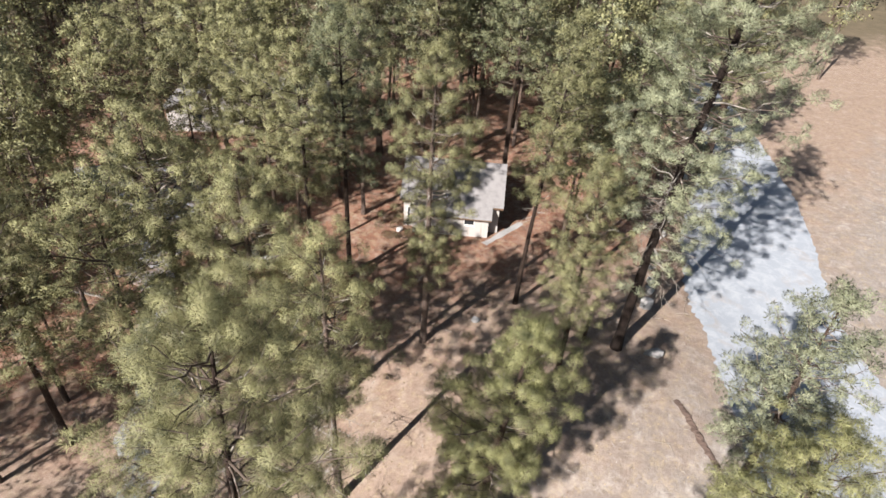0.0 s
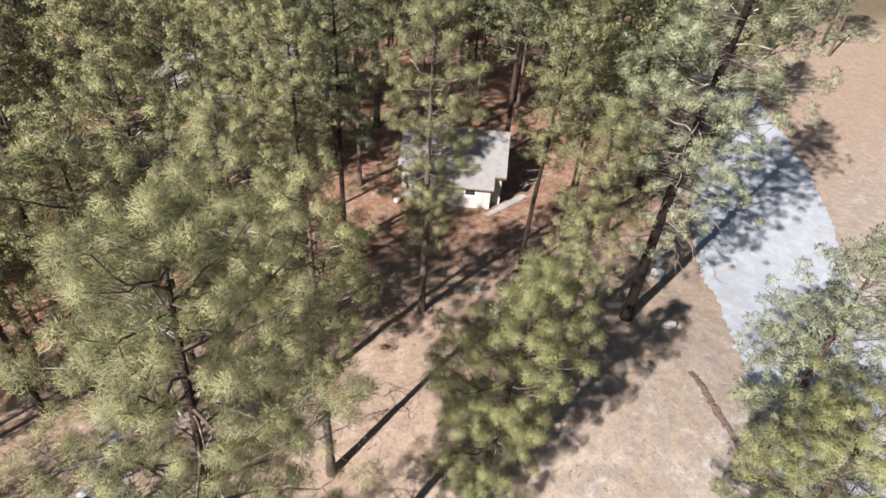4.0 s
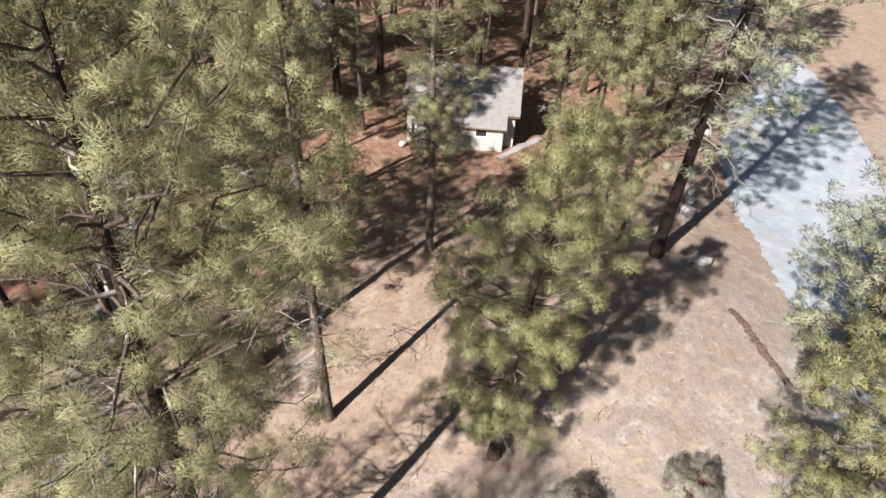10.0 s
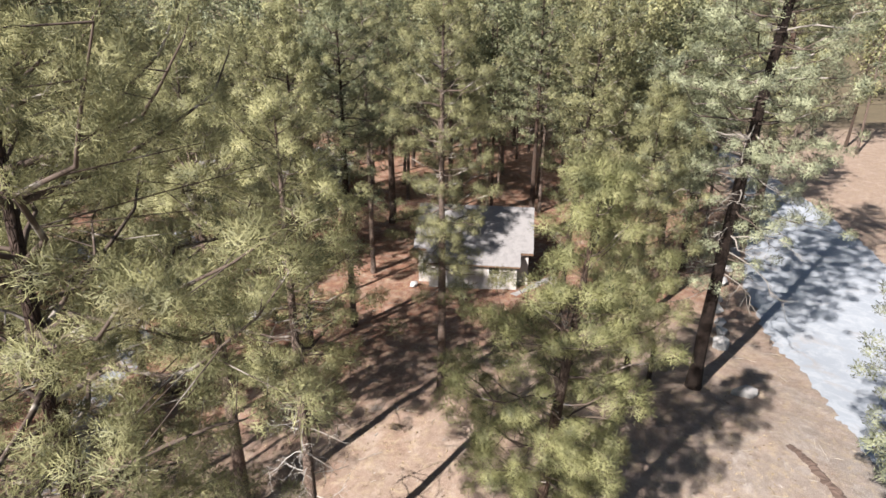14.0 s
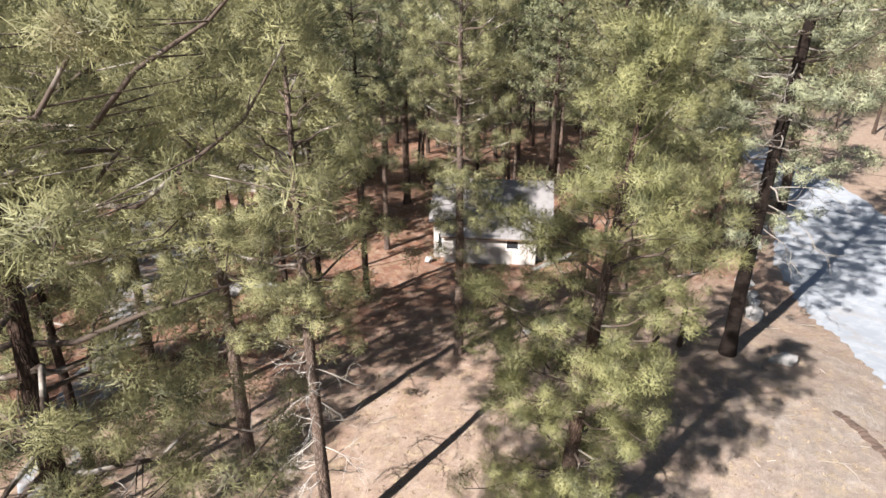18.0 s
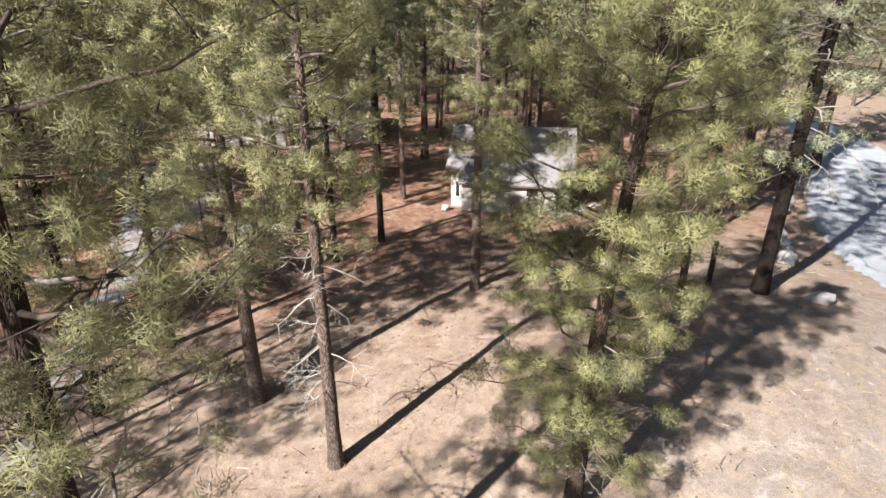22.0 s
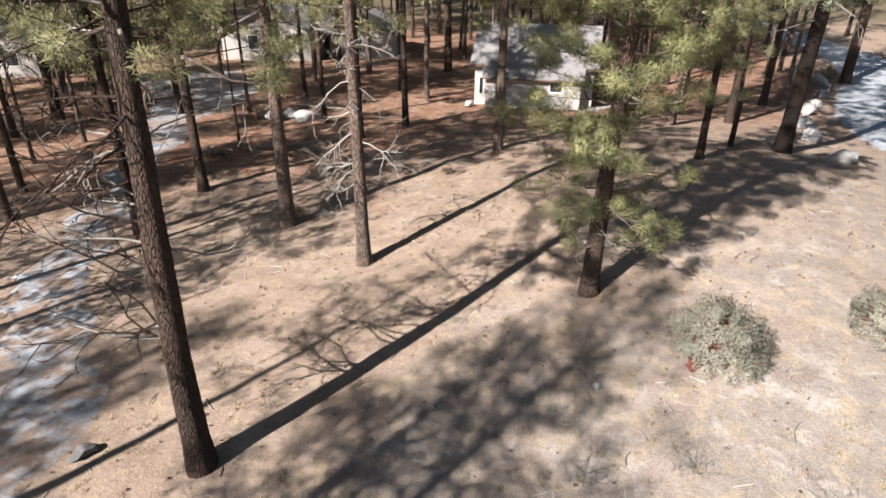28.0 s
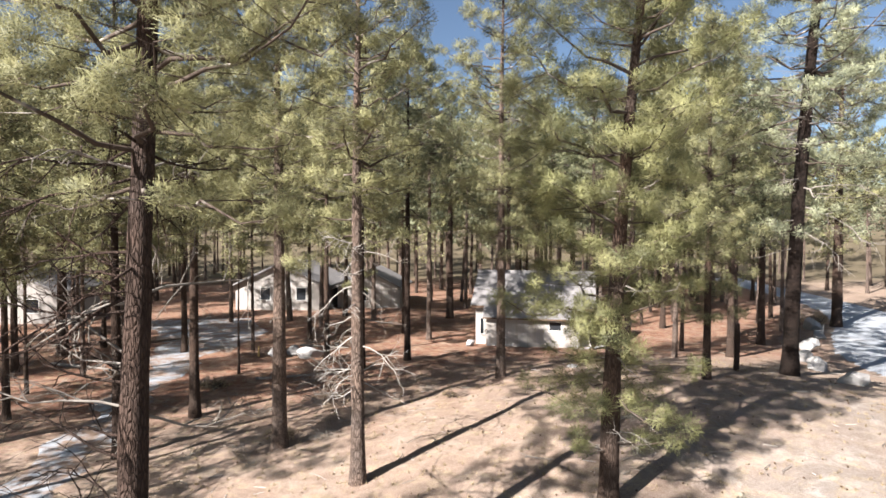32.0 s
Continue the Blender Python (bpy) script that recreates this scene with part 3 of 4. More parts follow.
pine_tree("pine", 1.35, -14.3, 16.6, 1.7, 2.7, 0.56, "bushy yellow-green pine clothed almost to the ground", needle=NEEDLE_BRIGHT, seed=22, dead=(1.4, 3.0, 7, 1.2), dead_mat=BLEACHED, blades=500, size=0.33, width=0.0125, split=True, tufts=2.0, step=0.50, full=0.95, skirt=0.62, thin=0.42, lean=(0.3, -2.0), bare=0.14)
pine_tree("pine", 7.6, 3.7, 22.0, 8.8, 2.3, 0.40, "pine with a dark bare trunk and narrow crown", seed=23, lean=(1.6, 0.0), bark=BARK_DARK, dead=(7.5, 10.5, 9, 1.6), dead_mat=BLEACHED, **NEAR)
pine_tree("pine", -15.6, -7.2, 19.0, 6.5, 3.5, 0.42, TALL, seed=24, bark=BARK_DARK, dead=(4, 8, 4, 1.2), **NEAR)
pine_tree("pine", -22.0, -5.6, 18.0, 6.0, 3.3, 0.42, TALL, seed=25, **NEAR)
pine_tree("pine", -23.4, -2.2, 17.0, 6.0, 2.9, 0.35, TALL, seed=26, **NEAR)
pine_tree("pine", -25.5, 2.3, 14.0, 5.5, 2.1, 0.22, "thin young pine with a sparse crown", seed=27, full=0.7, **NEAR)
pine_tree("pine", -30.0, 12.8, 21.0, 8.0, 3.6, 0.75, TALL, seed=28)
pine_tree("pine", -29.8, 7.6, 19.0, 7.5, 3.3, 0.45, TALL, seed=29)
pine_tree("pine", -13.9, 20.2, 20.0, 7.0, 3.7, 0.40, TALL, seed=30)
pine_tree("pine", -9.9, 18.6, 13.0, 4.5, 1.9, 0.25, "thin young pine with a sparse crown", seed=31, full=0.7)
pine_tree("pine", -1.75, 33.2, 24.0, 9.5, 3.5, 0.80, TALL, needle=NEEDLE_DEEP, seed=32)
pine_tree("pine", 35.8, 27.4, 30.0, 7.0, 4.4, 1.0, TALL, seed=33)
pine_tree("pine", 23.0, 17.6, 20.5, 8.0, 3.3, 0.62, TALL, needle=NEEDLE_DEEP, seed=34)
pine_tree("pine", -22.0, 14.4, 20.5, 7.0, 3.8, 0.48, TALL, seed=35)
pine_tree("pine", 17.0, -13.0, 14.5, 2.5, 3.5, 0.45, "broad grey-green pine beside the open ground", needle=NEEDLE_GREY, seed=36, **NEAR)
pine_tree("pine", 12.2, -19.8, 14.5, 2.5, 3.3, 0.42, "bushy yellow-green pine clothed almost to the ground", needle=NEEDLE_BRIGHT, seed=37, **FINE)
pine_tree("pine", 16.5, 9.5, 21.0, 7.5, 3.0, 0.50, TALL, needle=NEEDLE_DEEP, seed=42)
pine_tree("pine", 11.5, 26.0, 24.0, 10.0, 3.4, 0.60, TALL, needle=NEEDLE_DEEP, seed=43)
pine_tree("pine", 4.0, 29.5, 24.0, 10.0, 3.4, 0.60, TALL, seed=44)
pine_tree("pine", -17.2, 15.3, 18.5, 8.0, 3.0, 0.27, "slender pine beside the snowy drive", seed=48)
pine_tree("pine", -18.5, 27.5, 21.0, 9.0, 3.3, 0.42, TALL, seed=46)
pine_tree("pine", -23.8, 30.0, 20.0, 9.0, 3.3, 0.42, TALL, seed=47)
# pines on the near slope that mostly throw shade
for px_, py_, ph, pb, pr, pd, pf in ((-19.0, -27.0, 16.5, 10.5, 2.2, 0.45, 0.5), (-17.4, -33.8, 22.5, 5.5, 3.5, 0.55, 1.0), (-19.3, -33.3, 19.5, 5.0, 3.3, 0.50, 0.8)):
    pine_tree("pine", px_, py_, ph, pb, pr, pd, TALL, seed=int(-px_ * 10), full=pf, blades=26, width=0.07)
HERO = [(0, 0), (-5.8, -11.2), (-8.7, -20), (-9.3, -7.3), (-14.5, -2.4), (-5.2, 9.8), (-3.8, 20), (-10.9, 11.5), (-15.5, 6.8), (13.5, -2.2), (8.6, -4.2),
        (1.3, -14.3), (7.6, 3.7), (-15.6, -7.2), (-22, -5.6), (-23.4, -2.2), (-25.5, 2.3), (-30, 12.8), (-29.8, 7.6), (-13.9, 20.2), (-9.9, 18.6),
        (-1.7, 33.2), (16.5, 9.5), (11.5, 26), (4, 29.5), (35.8, 27.4), (23, 17.6), (-22, 14.4), (-18.5, 27.5), (-23.8, 30), (-17.2, 15.3)]


def between(x, y, left, right, margin):
    """Whether (x, y) lies between two edge lines that run roughly along y."""
    a = np.interp(y, [p[1] for p in left], [p[0] for p in left])
    b = np.interp(y, [p[1] for p in right], [p[0] for p in right])
    return a - margin < x < b + margin


def wood():
    rng = np.random.default_rng(77)
    kinds = {}
    for k, near in itertools.product(range(9), (True, False)):
        h = (23.0, 20.0, 24.0, 17.0, 22.0, 13.0, 25.0, 19.5, 21.5)[k]
        need = (NEEDLE, NEEDLE_DEEP, NEEDLE, NEEDLE_BRIGHT, NEEDLE_GREY, NEEDLE, NEEDLE_DEEP, NEEDLE_GREY, NEEDLE)[k]
        (tv, tf), limbs, tri = grow_pine(np.random.default_rng(200 + k), h, h * (0.34 + 0.05 * (k % 4)), 2.9 + 0.2 * (k % 5), 0.32 + 0.035 * (k % 6),
                                         blades=22 if near else 10, size=0.44 if near else 0.54, width=0.15 if near else 0.27, step=0.62 if near else 0.8, tufts=2.1 if near else 1.9, lite=True)
        v, f = joined(limbs)
        kinds[k, near] = (mesh_of("trunk", tv, tf, BARK if k % 2 else BARK_GREY, True), mesh_of("limbwork", v, f, LIMB, True), tri_mesh("crown", tri[0], need, tri[1]))
    spots = []
    for gx in np.arange(-78, 80, 4.9):
        for gy in np.arange(-34, 100, 4.9):
            x, y = gx + rng.uniform(-2.3, 2.3), gy + rng.uniform(-2.3, 2.3)
            if y < 22 and x > -17.5 and not (y > 6 and 10 < x < 17):
                continue
            if y < 2 and (x > -20.5 - 0.12 * (2 - y) or y < -24 and x > -31):
                continue
            if y > 0 and abs(x) > 14 + 0.95 * (y + 32) or x < -52 and y < 5:
                continue
            if any((x - a) ** 2 + (y - b) ** 2 < 12 for a, b in HERO):
                continue
            if between(x, y, ROAD_LEFT, ROAD_RIGHT, 2.5) or between(x, y, DRIVE_LEFT, DRIVE_RIGHT, 1.6):
                continue
            if x > np.interp(y, [p[1] for p in ROAD_RIGHT], [p[0] for p in ROAD_RIGHT]) and (y < 58 or rng.uniform() < 0.6):
                continue
            if (-2.5 < x < 11 and 14 < y < 28) or (-29 < x < -5 and 35 < y < 54) or (-54 < x < -38 and 22 < y < 36):
                continue
            if rng.uniform() < (0.12 if y < 45 else 0.30) or x < -20 and y < 20 and rng.uniform() < 0.45:
                continue
            spots.append((x, y))
    for i, (x, y) in enumerate(spots):
        tm, bm_, cm = kinds[int(rng.integers(0, 9)), y < 38]
        s = rng.uniform(0.8, 1.12) * (1.0 if y < 30 else 1.14)
        ob = empty_thing("pine", pose(x, y, gz(x, y), rng.normal(0, 1.2), rng.normal(0, 1.2), rng.uniform(0, 360)) @ Matrix.Scale(s, 4), "slim pine standing in the dense wood", "pine tree", "pines of the wood")
        for nm, me in (("trunk", tm), ("limbwork", bm_), ("crown", cm)):
            o = put_mesh(nm, me, ob)
            if nm == "limbwork":
                tagged(o, kind="stuff")
    # the wood beyond, which nobody could count
    low = [grow_pine(np.random.default_rng(300 + k), 17.0, 5.0, 2.3, 0.4, blades=4, size=1.5, width=0.8, step=2.4, tufts=0.6, lite=True)[2] for k in range(4)]
    tris, norms = [], []
    while len(tris) < 1300:
        x, y = rng.uniform(-330, 330), 98 + 270 * rng.uniform() ** 1.2
        if abs(x) > 25 + 0.9 * (y + 30):
            continue
        a, s = rng.uniform(0, 6.28), rng.uniform(0.8, 1.25)
        R = np.array([[math.cos(a), -math.sin(a), 0], [math.sin(a), math.cos(a), 0], [0, 0, 1]])
        tri, nrm = low[rng.integers(0, 4)]
        tris.append(tri @ R.T * s + np.array([x, y, gz(x, y)]))
        norms.append(nrm @ R.T)
    tagged(put_mesh("far_woods", tri_mesh("far_woods", np.concatenate(tris), NEEDLE_GREY, np.concatenate(norms))), "dense pine wood covering the hillside beyond", "wood", kind="stuff")


wood()

# ---------------------------------------------------------------- cabins


def cabin_near():
    ob = empty_thing("cabin", pose(0.65, 16.3, -1.72, 0, 0, -13), "small pale rendered cabin with a grey shingle roof", "cabin")
    W, F0, F1 = 0.16, 0.0, 7.1
    ridge_v, ridge_z, slope = 4.6, 5.85, 0.66

    def roof_z(v):
        return ridge_z - slope * abs(v - ridge_v)
    # porch front with its window opening
    win = (4.8, 5.8, 1.55, 2.3)
    top = roof_z(0) - 0.22
    for x0, z0, x1, z1 in ((F0, -0.4, win[0], top), (win[1], -0.4, F1, top), (win[0], -0.4, win[1], win[2]), (win[0], win[3], win[1], top)):
        part("front_wall", box_bm(x0, 0, z0, x1, W, z1), STUCCO, ob)
    for x in (F0, F1 - W):
        part("side_wall", prism_bm([(W, -0.4), (1.1, -0.4), (1.1, roof_z(1.1) - 0.22), (W, roof_z(W) - 0.22)], x, x + W), STUCCO, ob)
    # rear body
    a, b = -1.0, 8.0
    for x0, x1 in ((a, F0), (F1, b)):
        part("front_wall", box_bm(x0, 1.1, -0.4, x1, 1.1 + W, roof_z(1.1) - 0.22), STUCCO, ob)
    back = 2 * ridge_v - 1.1
    for x in (a, b - W):
        part("gable_wall", prism_bm([(1.1 + W, -0.4), (back, -0.4), (back, roof_z(back) - 0.22), (ridge_v, ridge_z - 0.22), (1.1 + W, roof_z(1.1 + W) - 0.22)], x, x + W), STUCCO, ob)
    part("back_wall", box_bm(a + W, back - W, -0.4, b - W, back, roof_z(back) - 0.22), STUCCO, ob)
    part("floor_slab", box_bm(a + W, 1.1 + W, -0.3, b - W, back - W, 0.0), STUCCO, ob)
    # roof slabs
    def slab(name, u0, u1, v0, v1, lift=0.0):
        t = 0.14
        return part(name, prism_bm([(v0, roof_z(v0) - t + lift), (v1, roof_z(v1) - t + lift), (v1, roof_z(v1) + lift), (v0, roof_z(v0) + lift)], u0, u1), SHINGLE, ob, "grey weathered shingle roof")
    slab("roof", a - 0.35, b + 0.35, 0.72, ridge_v)
    slab("roof", a - 0.35, b + 0.35, ridge_v, back + 0.4)
    slab("porch_roof", F0 - 0.25, F1 + 0.25, -0.4, 0.716)
    # shingle courses
    for k in range(28):
        v = -0.38 + k * 0.178
        u0, u1 = (F0 - 0.26, F1 + 0.26) if v < 0.70 else (a - 0.36, b + 0.36)
        z = roof_z(v) + 0.004
        z1 = roof_z(v + 0.19) + 0.004
        part("shingle_course", prism_bm([(v, z), (v + 0.19, z1), (v + 0.19, z1 + 0.006), (v, z + 0.020)], u0, u1), SHINGLE, ob)
    part("ridge_cap", prism_bm([(ridge_v - 0.15, roof_z(ridge_v - 0.15) + 0.02), (ridge_v, ridge_z + 0.05), (ridge_v + 0.15, roof_z(ridge_v - 0.15) + 0.02), (ridge_v, ridge_z + 0.01)], a - 0.37, b + 0.37), SHINGLE, ob)
    part("fascia", box_bm(F0 - 0.25, -0.43, roof_z(-0.4) - 0.13, F1 + 0.25, -0.405, roof_z(-0.4) - 0.03), DARKWOOD, ob, "thin dark fascia board")
    for x0, x1 in ((a - 0.35, F0 - 0.255), (F1 + 0.255, b + 0.35)):
        part("fascia", box_bm(x0, 0.69, roof_z(0.72) - 0.19, x1, 0.715, roof_z(0.72) - 0.01), DARKWOOD, ob)
    # window in the porch front
    w = new("window")
    w.parent = ob
    x0, x1, z0, z1 = win
    part("pane", box_bm(x0 + 0.04, 0.07, z0 + 0.04, x1 - 0.04, 0.085, z1 - 0.04), GLASS, w)
    for bx in ((x0, 0.02, z0, x0 + 0.06, 0.12, z1), (x1 - 0.06, 0.02, z0, x1, 0.12, z1), (x0 + 0.06, 0.02, z0, x1 - 0.06, 0.12, z0 + 0.06), (x0 + 0.06, 0.02, z1 - 0.06, x1 - 0.06, 0.12, z1)):
        part("window_frame", box_bm(*bx), TRIM, w)
    part("window_sill", box_bm(x0 - 0.06, -0.05, z0 - 0.07, x1 + 0.06, -0.003, z0 - 0.01), TRIM, w)
    # narrow window in the recessed wing
    w = new("window")
    w.parent = ob
    part("pane", box_bm(-0.62, 1.075, 1.0, -0.34, 1.085, 2.25), GLASS, w)
    for bx in ((-0.68, 1.05, 0.94, -0.62, 1.098, 2.31), (-0.34, 1.05, 0.94, -0.28, 1.098, 2.31), (-0.62, 1.05, 0.94, -0.34, 1.098, 1.0), (-0.62, 1.05, 2.25, -0.34, 1.098, 2.31)):
        part("window_frame", box_bm(*bx), TRIM, w)
    # vent pipe
    vv, ff = [], []
    tube([(3.4, 3.1, roof_z(3.1) - 0.05), (3.4, 3.1, roof_z(3.1) + 0.5)], [0.07, 0.07], 12, vv, ff)
    tube([(3.4, 3.1, roof_z(3.1) + 0.5), (3.4, 3.1, roof_z(3.1) + 0.62)], [0.12, 0.03], 12, vv, ff)
    put_mesh("vent_pipe", mesh_of("vent_pipe", vv, ff, METAL, True), ob, "grey metal vent pipe")
    return ob


def far_cabin(x, y, turn, w, depth, eave, rise, label, windows):
    """A gabled cabin, its gable to the camera."""
    ob = empty_thing("cabin", pose(x, y, gz(x, y) - 0.1, 0, 0, turn), label, "cabin")
    gable = [(0, 0), (w, 0), (w, eave), (w / 2, eave + rise), (0, eave)]

    def along_y(poly, y0, y1, nm, mat, lab=""):
        bm = prism_bm(poly, y0, y1)
        for v in bm.verts:
            v.co = Vector((v.co.y, v.co.x, v.co.z))
        bmesh.ops.recalc_face_normals(bm, faces=bm.faces)
        return part(nm, bm, mat, ob, lab)
    along_y(gable, 0, 0.2, "gable_wall", STUCCO)
    along_y(gable, depth - 0.2, depth, "gable_wall", STUCCO)
    part("side_wall", box_bm(0, 0.2, 0, 0.2, depth - 0.2, eave), STUCCO, ob)
    part("side_wall", box_bm(w - 0.2, 0.2, 0, w, depth - 0.2, eave), STUCCO, ob)
    k = rise / (w / 2)
    for sgn in (0, 1):
        pts = [(-0.5, eave - 0.5 * k), (w / 2, eave + rise), (w / 2, eave + rise + 0.2), (-0.5, eave - 0.5 * k + 0.2)]
        if sgn:
            pts = [(w - p, q) for p, q in pts]
        along_y(pts, -0.5, depth + 0.5, "roof", SHINGLE, "grey shingle roof")
    for (u, z, ww, hh) in windows:
        wd = new("window")
        wd.parent = ob
        part("pane", box_bm(u, -0.03, z, u + ww, -0.015, z + hh), GLASS, wd)
        for bx in ((u - 0.08, -0.06, z - 0.08, u, -0.004, z + hh + 0.08), (u + ww, -0.06, z - 0.08, u + ww + 0.08, -0.004, z + hh + 0.08),
                   (u, -0.06, z - 0.08, u + ww, -0.004, z), (u, -0.06, z + hh, u + ww, -0.004, z + hh + 0.08)):
            part("window_frame", box_bm(*bx), TRIM, wd)
    return ob


cabin_near()
far_cabin(-26.5, 39.5, -4, 10.5, 12, 3.0, 2.4, "large pale cabin with a low gable among the trees", [(3.0, 1.3, 1.1, 1.4), (7.2, 1.3, 1.1, 1.4)])
far_cabin(-15.0, 41.5, -4, 7.5, 9, 2.6, 1.9, "brown-roofed cabin wing behind the pines", [(2.5, 1.0, 1.2, 1.3)])
far_cabin(-48.0, 28.0, 8, 7.6, 10, 3.2, 2.0, "white-walled cabin at the edge of the wood", [(4.8, 1.2, 1.1, 1.3)])

# ---------------------------------------------------------------- rocks, shrubs, posts, litter


def boulder(name, x, y, sx, sy, sz, turn, seed, mat, label, sink=0.12, group="boulders along the road"):
    """A rounded, faceted stone sunk a little into the ground."""
    rng = np.random.default_rng(seed)
    bm = bmesh.new()
    bmesh.ops.create_icosphere(bm, subdivisions=3, radius=1.0)
    cuts = [(Vector(rng.normal(0, 1, 3)).normalized(), rng.uniform(0.52, 0.86)) for _ in range(13)]
    off = Vector(rng.uniform(0, 50, 3))
    for v in bm.verts:
        p = v.co.copy()
        for n_, d_ in cuts:
            over = p.dot(n_) - d_
            if over > 0:
                p -= n_ * over * 0.97
        p *= 1 + 0.14 * noise.noise(p * 1.9 + off) + 0.05 * noise.noise(p * 5 + off)
        v.co = Vector((p.x * sx, p.y * sy, p.z * sz))
    for f in bm.faces:
        f.smooth = False
    me = bpy.data.meshes.new(name)
    bm.to_mesh(me)
    bm.free()
    me.materials.append(mat)
    ob = put_mesh(name, me, m=pose(x, y, gz(x, y) + sz * (1 - sink) - sz * 0.28, 0, 0, turn))
    return tagged(ob, label, "boulder", group)


PALE = "pale granite boulder on the road's edge"
for i, (x, y, sx, sy, sz) in enumerate(((16.1, -2.8, 0.85, 0.5, 0.45), (18.3, 3.1, 0.75, 0.6, 0.5), (19.4, 5.0, 0.6, 0.5, 0.5), (20.2, 6.6, 0.5, 0.45, 0.4),
                                        (21.3, 9.2, 0.8, 0.6, 0.6), (22.6, 11.0, 0.5, 0.4, 0.4), (24.6, 14.2, 0.7, 0.6, 0.55), (27.0, 17.2, 0.6, 0.5, 0.4), (30.0, 21.0, 0.7, 0.5, 0.5), (32.4, 25.8, 0.9, 0.7, 0.8))):
    boulder("boulder", x, y, sx, sy, sz, 37 * i, 60 + i, ROCK, PALE)
boulder("boulder", -14.6, 12.0, 0.75, 0.6, 0.62, 10, 80, WHITEROCK, "whitish rounded boulder among the pines", group="white boulders")
boulder("boulder", -12.2, 12.0, 1.15, 0.6, 0.6, 25, 81, WHITEROCK, "long whitish boulder among the pines", group="white boulders")
boulder("boulder", -13.5, 13.0, 0.7, 0.5, 0.45, 70, 82, ROCK, "grey boulder half in shade", group="white boulders")
boulder("stone", 0.68, -18.2, 0.16, 0.12, 0.11, 20, 83, WHITEROCK, "small white stone on the sand", group="loose stones")
boulder("stone", 4.1, 1.9, 0.45, 0.4, 0.07, 20, 84, ROCK, "flat pale stone slab on the needles", group="loose stones")
boulder("boulder", -0.55, 16.5, 0.45, 0.35, 0.35, 5, 85, ROCK, "grey rock against the cabin's corner", group="loose stones")
boulder("boulder", -11.6, -19.5, 0.36, 0.28, 0.19, 40, 86, STUMPROCK, "dark rock beside the drive", group="loose stones")


def post(name, x, y, w, h, mat, label, round_=False, tilt=0.0):
    if round_:
        v, f = [], []
        tube([(0, 0, -0.15), (0.01, 0, h * 0.5), (0, 0.02, h)], [w, w * 0.92, w * 0.85], 9, v, f, 0.05, np.random.default_rng(5))
        ob = put_mesh(name, mesh_of(name, v, f, mat, False))
        ob.matrix_basis = pose(x, y, gz(x, y), tilt, 0, 0)
    else:
        ob = part(name, box_bm(-w / 2, -w / 2, -0.15, w / 2, w / 2, h, 0.012), mat)
        ob.matrix_basis = pose(x, y, gz(x, y), tilt, 0, 20)
    return tagged(ob, label, "post")


post("marker_post", -16.0, 12.7, 0.12, 0.75, POSTPAINT, "short yellow-brown wooden post on the needles")
post("marker_post", 30.6, 21.5, 0.10, 1.1, WHITEROCK, "thin white marker post beside the road")
post("tree_stump", 11.4, -1.3, 0.15, 2.3, BARK, "tall dark dead stump, broken off", True, 1.5)


def shrub(x, y, r, h, label, leaf, stem, seed, count=900, leaf_size=0.05, shift=(0.0, 0.0), clumps=70):
    """A dome of leafy clumps on crooked stems that fork from one root, which may stand off the dome's middle."""
    rng = np.random.default_rng(seed)
    ob = empty_thing("shrub", pose(x, y, gz(x, y)), label, "shrub", "shrubs on the slope")
    az = rng.uniform(0, 6.28, clumps)
    up = rng.uniform(0.05, 1.0, clumps)
    out = np.sqrt(1 - up ** 2) * 0.9 + 0.1
    far = rng.uniform(0.72, 1.05, clumps)[:, None]
    knots = np.stack([np.cos(az) * out * r, np.sin(az) * out * r, up * h], 1) * far + np.array([shift[0], shift[1], 0.0])
    knots[:, 2] = np.clip(knots[:, 2], 0.14, None) + 0.12 * h
    for k in range(11):
        v, f = [], []
        mine = knots[k::11]
        root = np.array([rng.normal(0, 0.07), rng.normal(0, 0.07), -0.06])
        mid = root * 0.4 + mine.mean(0) * 0.6 + rng.normal(0, 0.06, 3)
        mid[2] = max(mid[2], 0.25 * h)
        tube([root, root * 0.55 + mid * 0.45 + rng.normal(0, 0.05, 3) * r, mid], [0.042, 0.032, 0.022], 6, v, f)
        for q in mine:
            tube([mid, (mid + q) / 2 + rng.normal(0, 0.06, 3) * r, q], [0.018, 0.012, 0.006], 4, v, f, cap=False)
        put_mesh("stem", mesh_of("stem", v, f, stem, True), ob)
    pick = rng.integers(0, clumps, count)
    rad = 0.085 * (r + h)
    off = rng.normal(0, 1, (count, 3))
    off /= np.linalg.norm(off, axis=1)[:, None]
    c = knots[pick] + off * rad * rng.uniform(0.35, 1.0, (count, 1))
    c[:, 2] = np.clip(c[:, 2], 0.05, None)
    tri, nrm = tuft_triangles(c, off, rng, 7, leaf_size * 1.6, leaf_size)
    dome = (c - np.array([shift[0], shift[1], 0.0])) / np.array([r, r, h])
    soft = off * 0.5 + dome + np.array([0, 0, 0.2])
    nrm = np.repeat((0.3 * nrm[:, 0] + np.repeat(soft, 7, 0))[:, None, :], 3, 1)
    nrm /= np.linalg.norm(nrm, axis=2, keepdims=True)
    back = np.sum(np.cross(tri[:, 1] - tri[:, 0], tri[:, 2] - tri[:, 0]) * nrm[:, 0], 1) < 0
    tri[back] = tri[back][:, [1, 0, 2]]
    put_mesh("foliage", tri_mesh("foliage", tri, leaf, nrm), ob, "small grey-green leaves in dense clumps")
    return ob


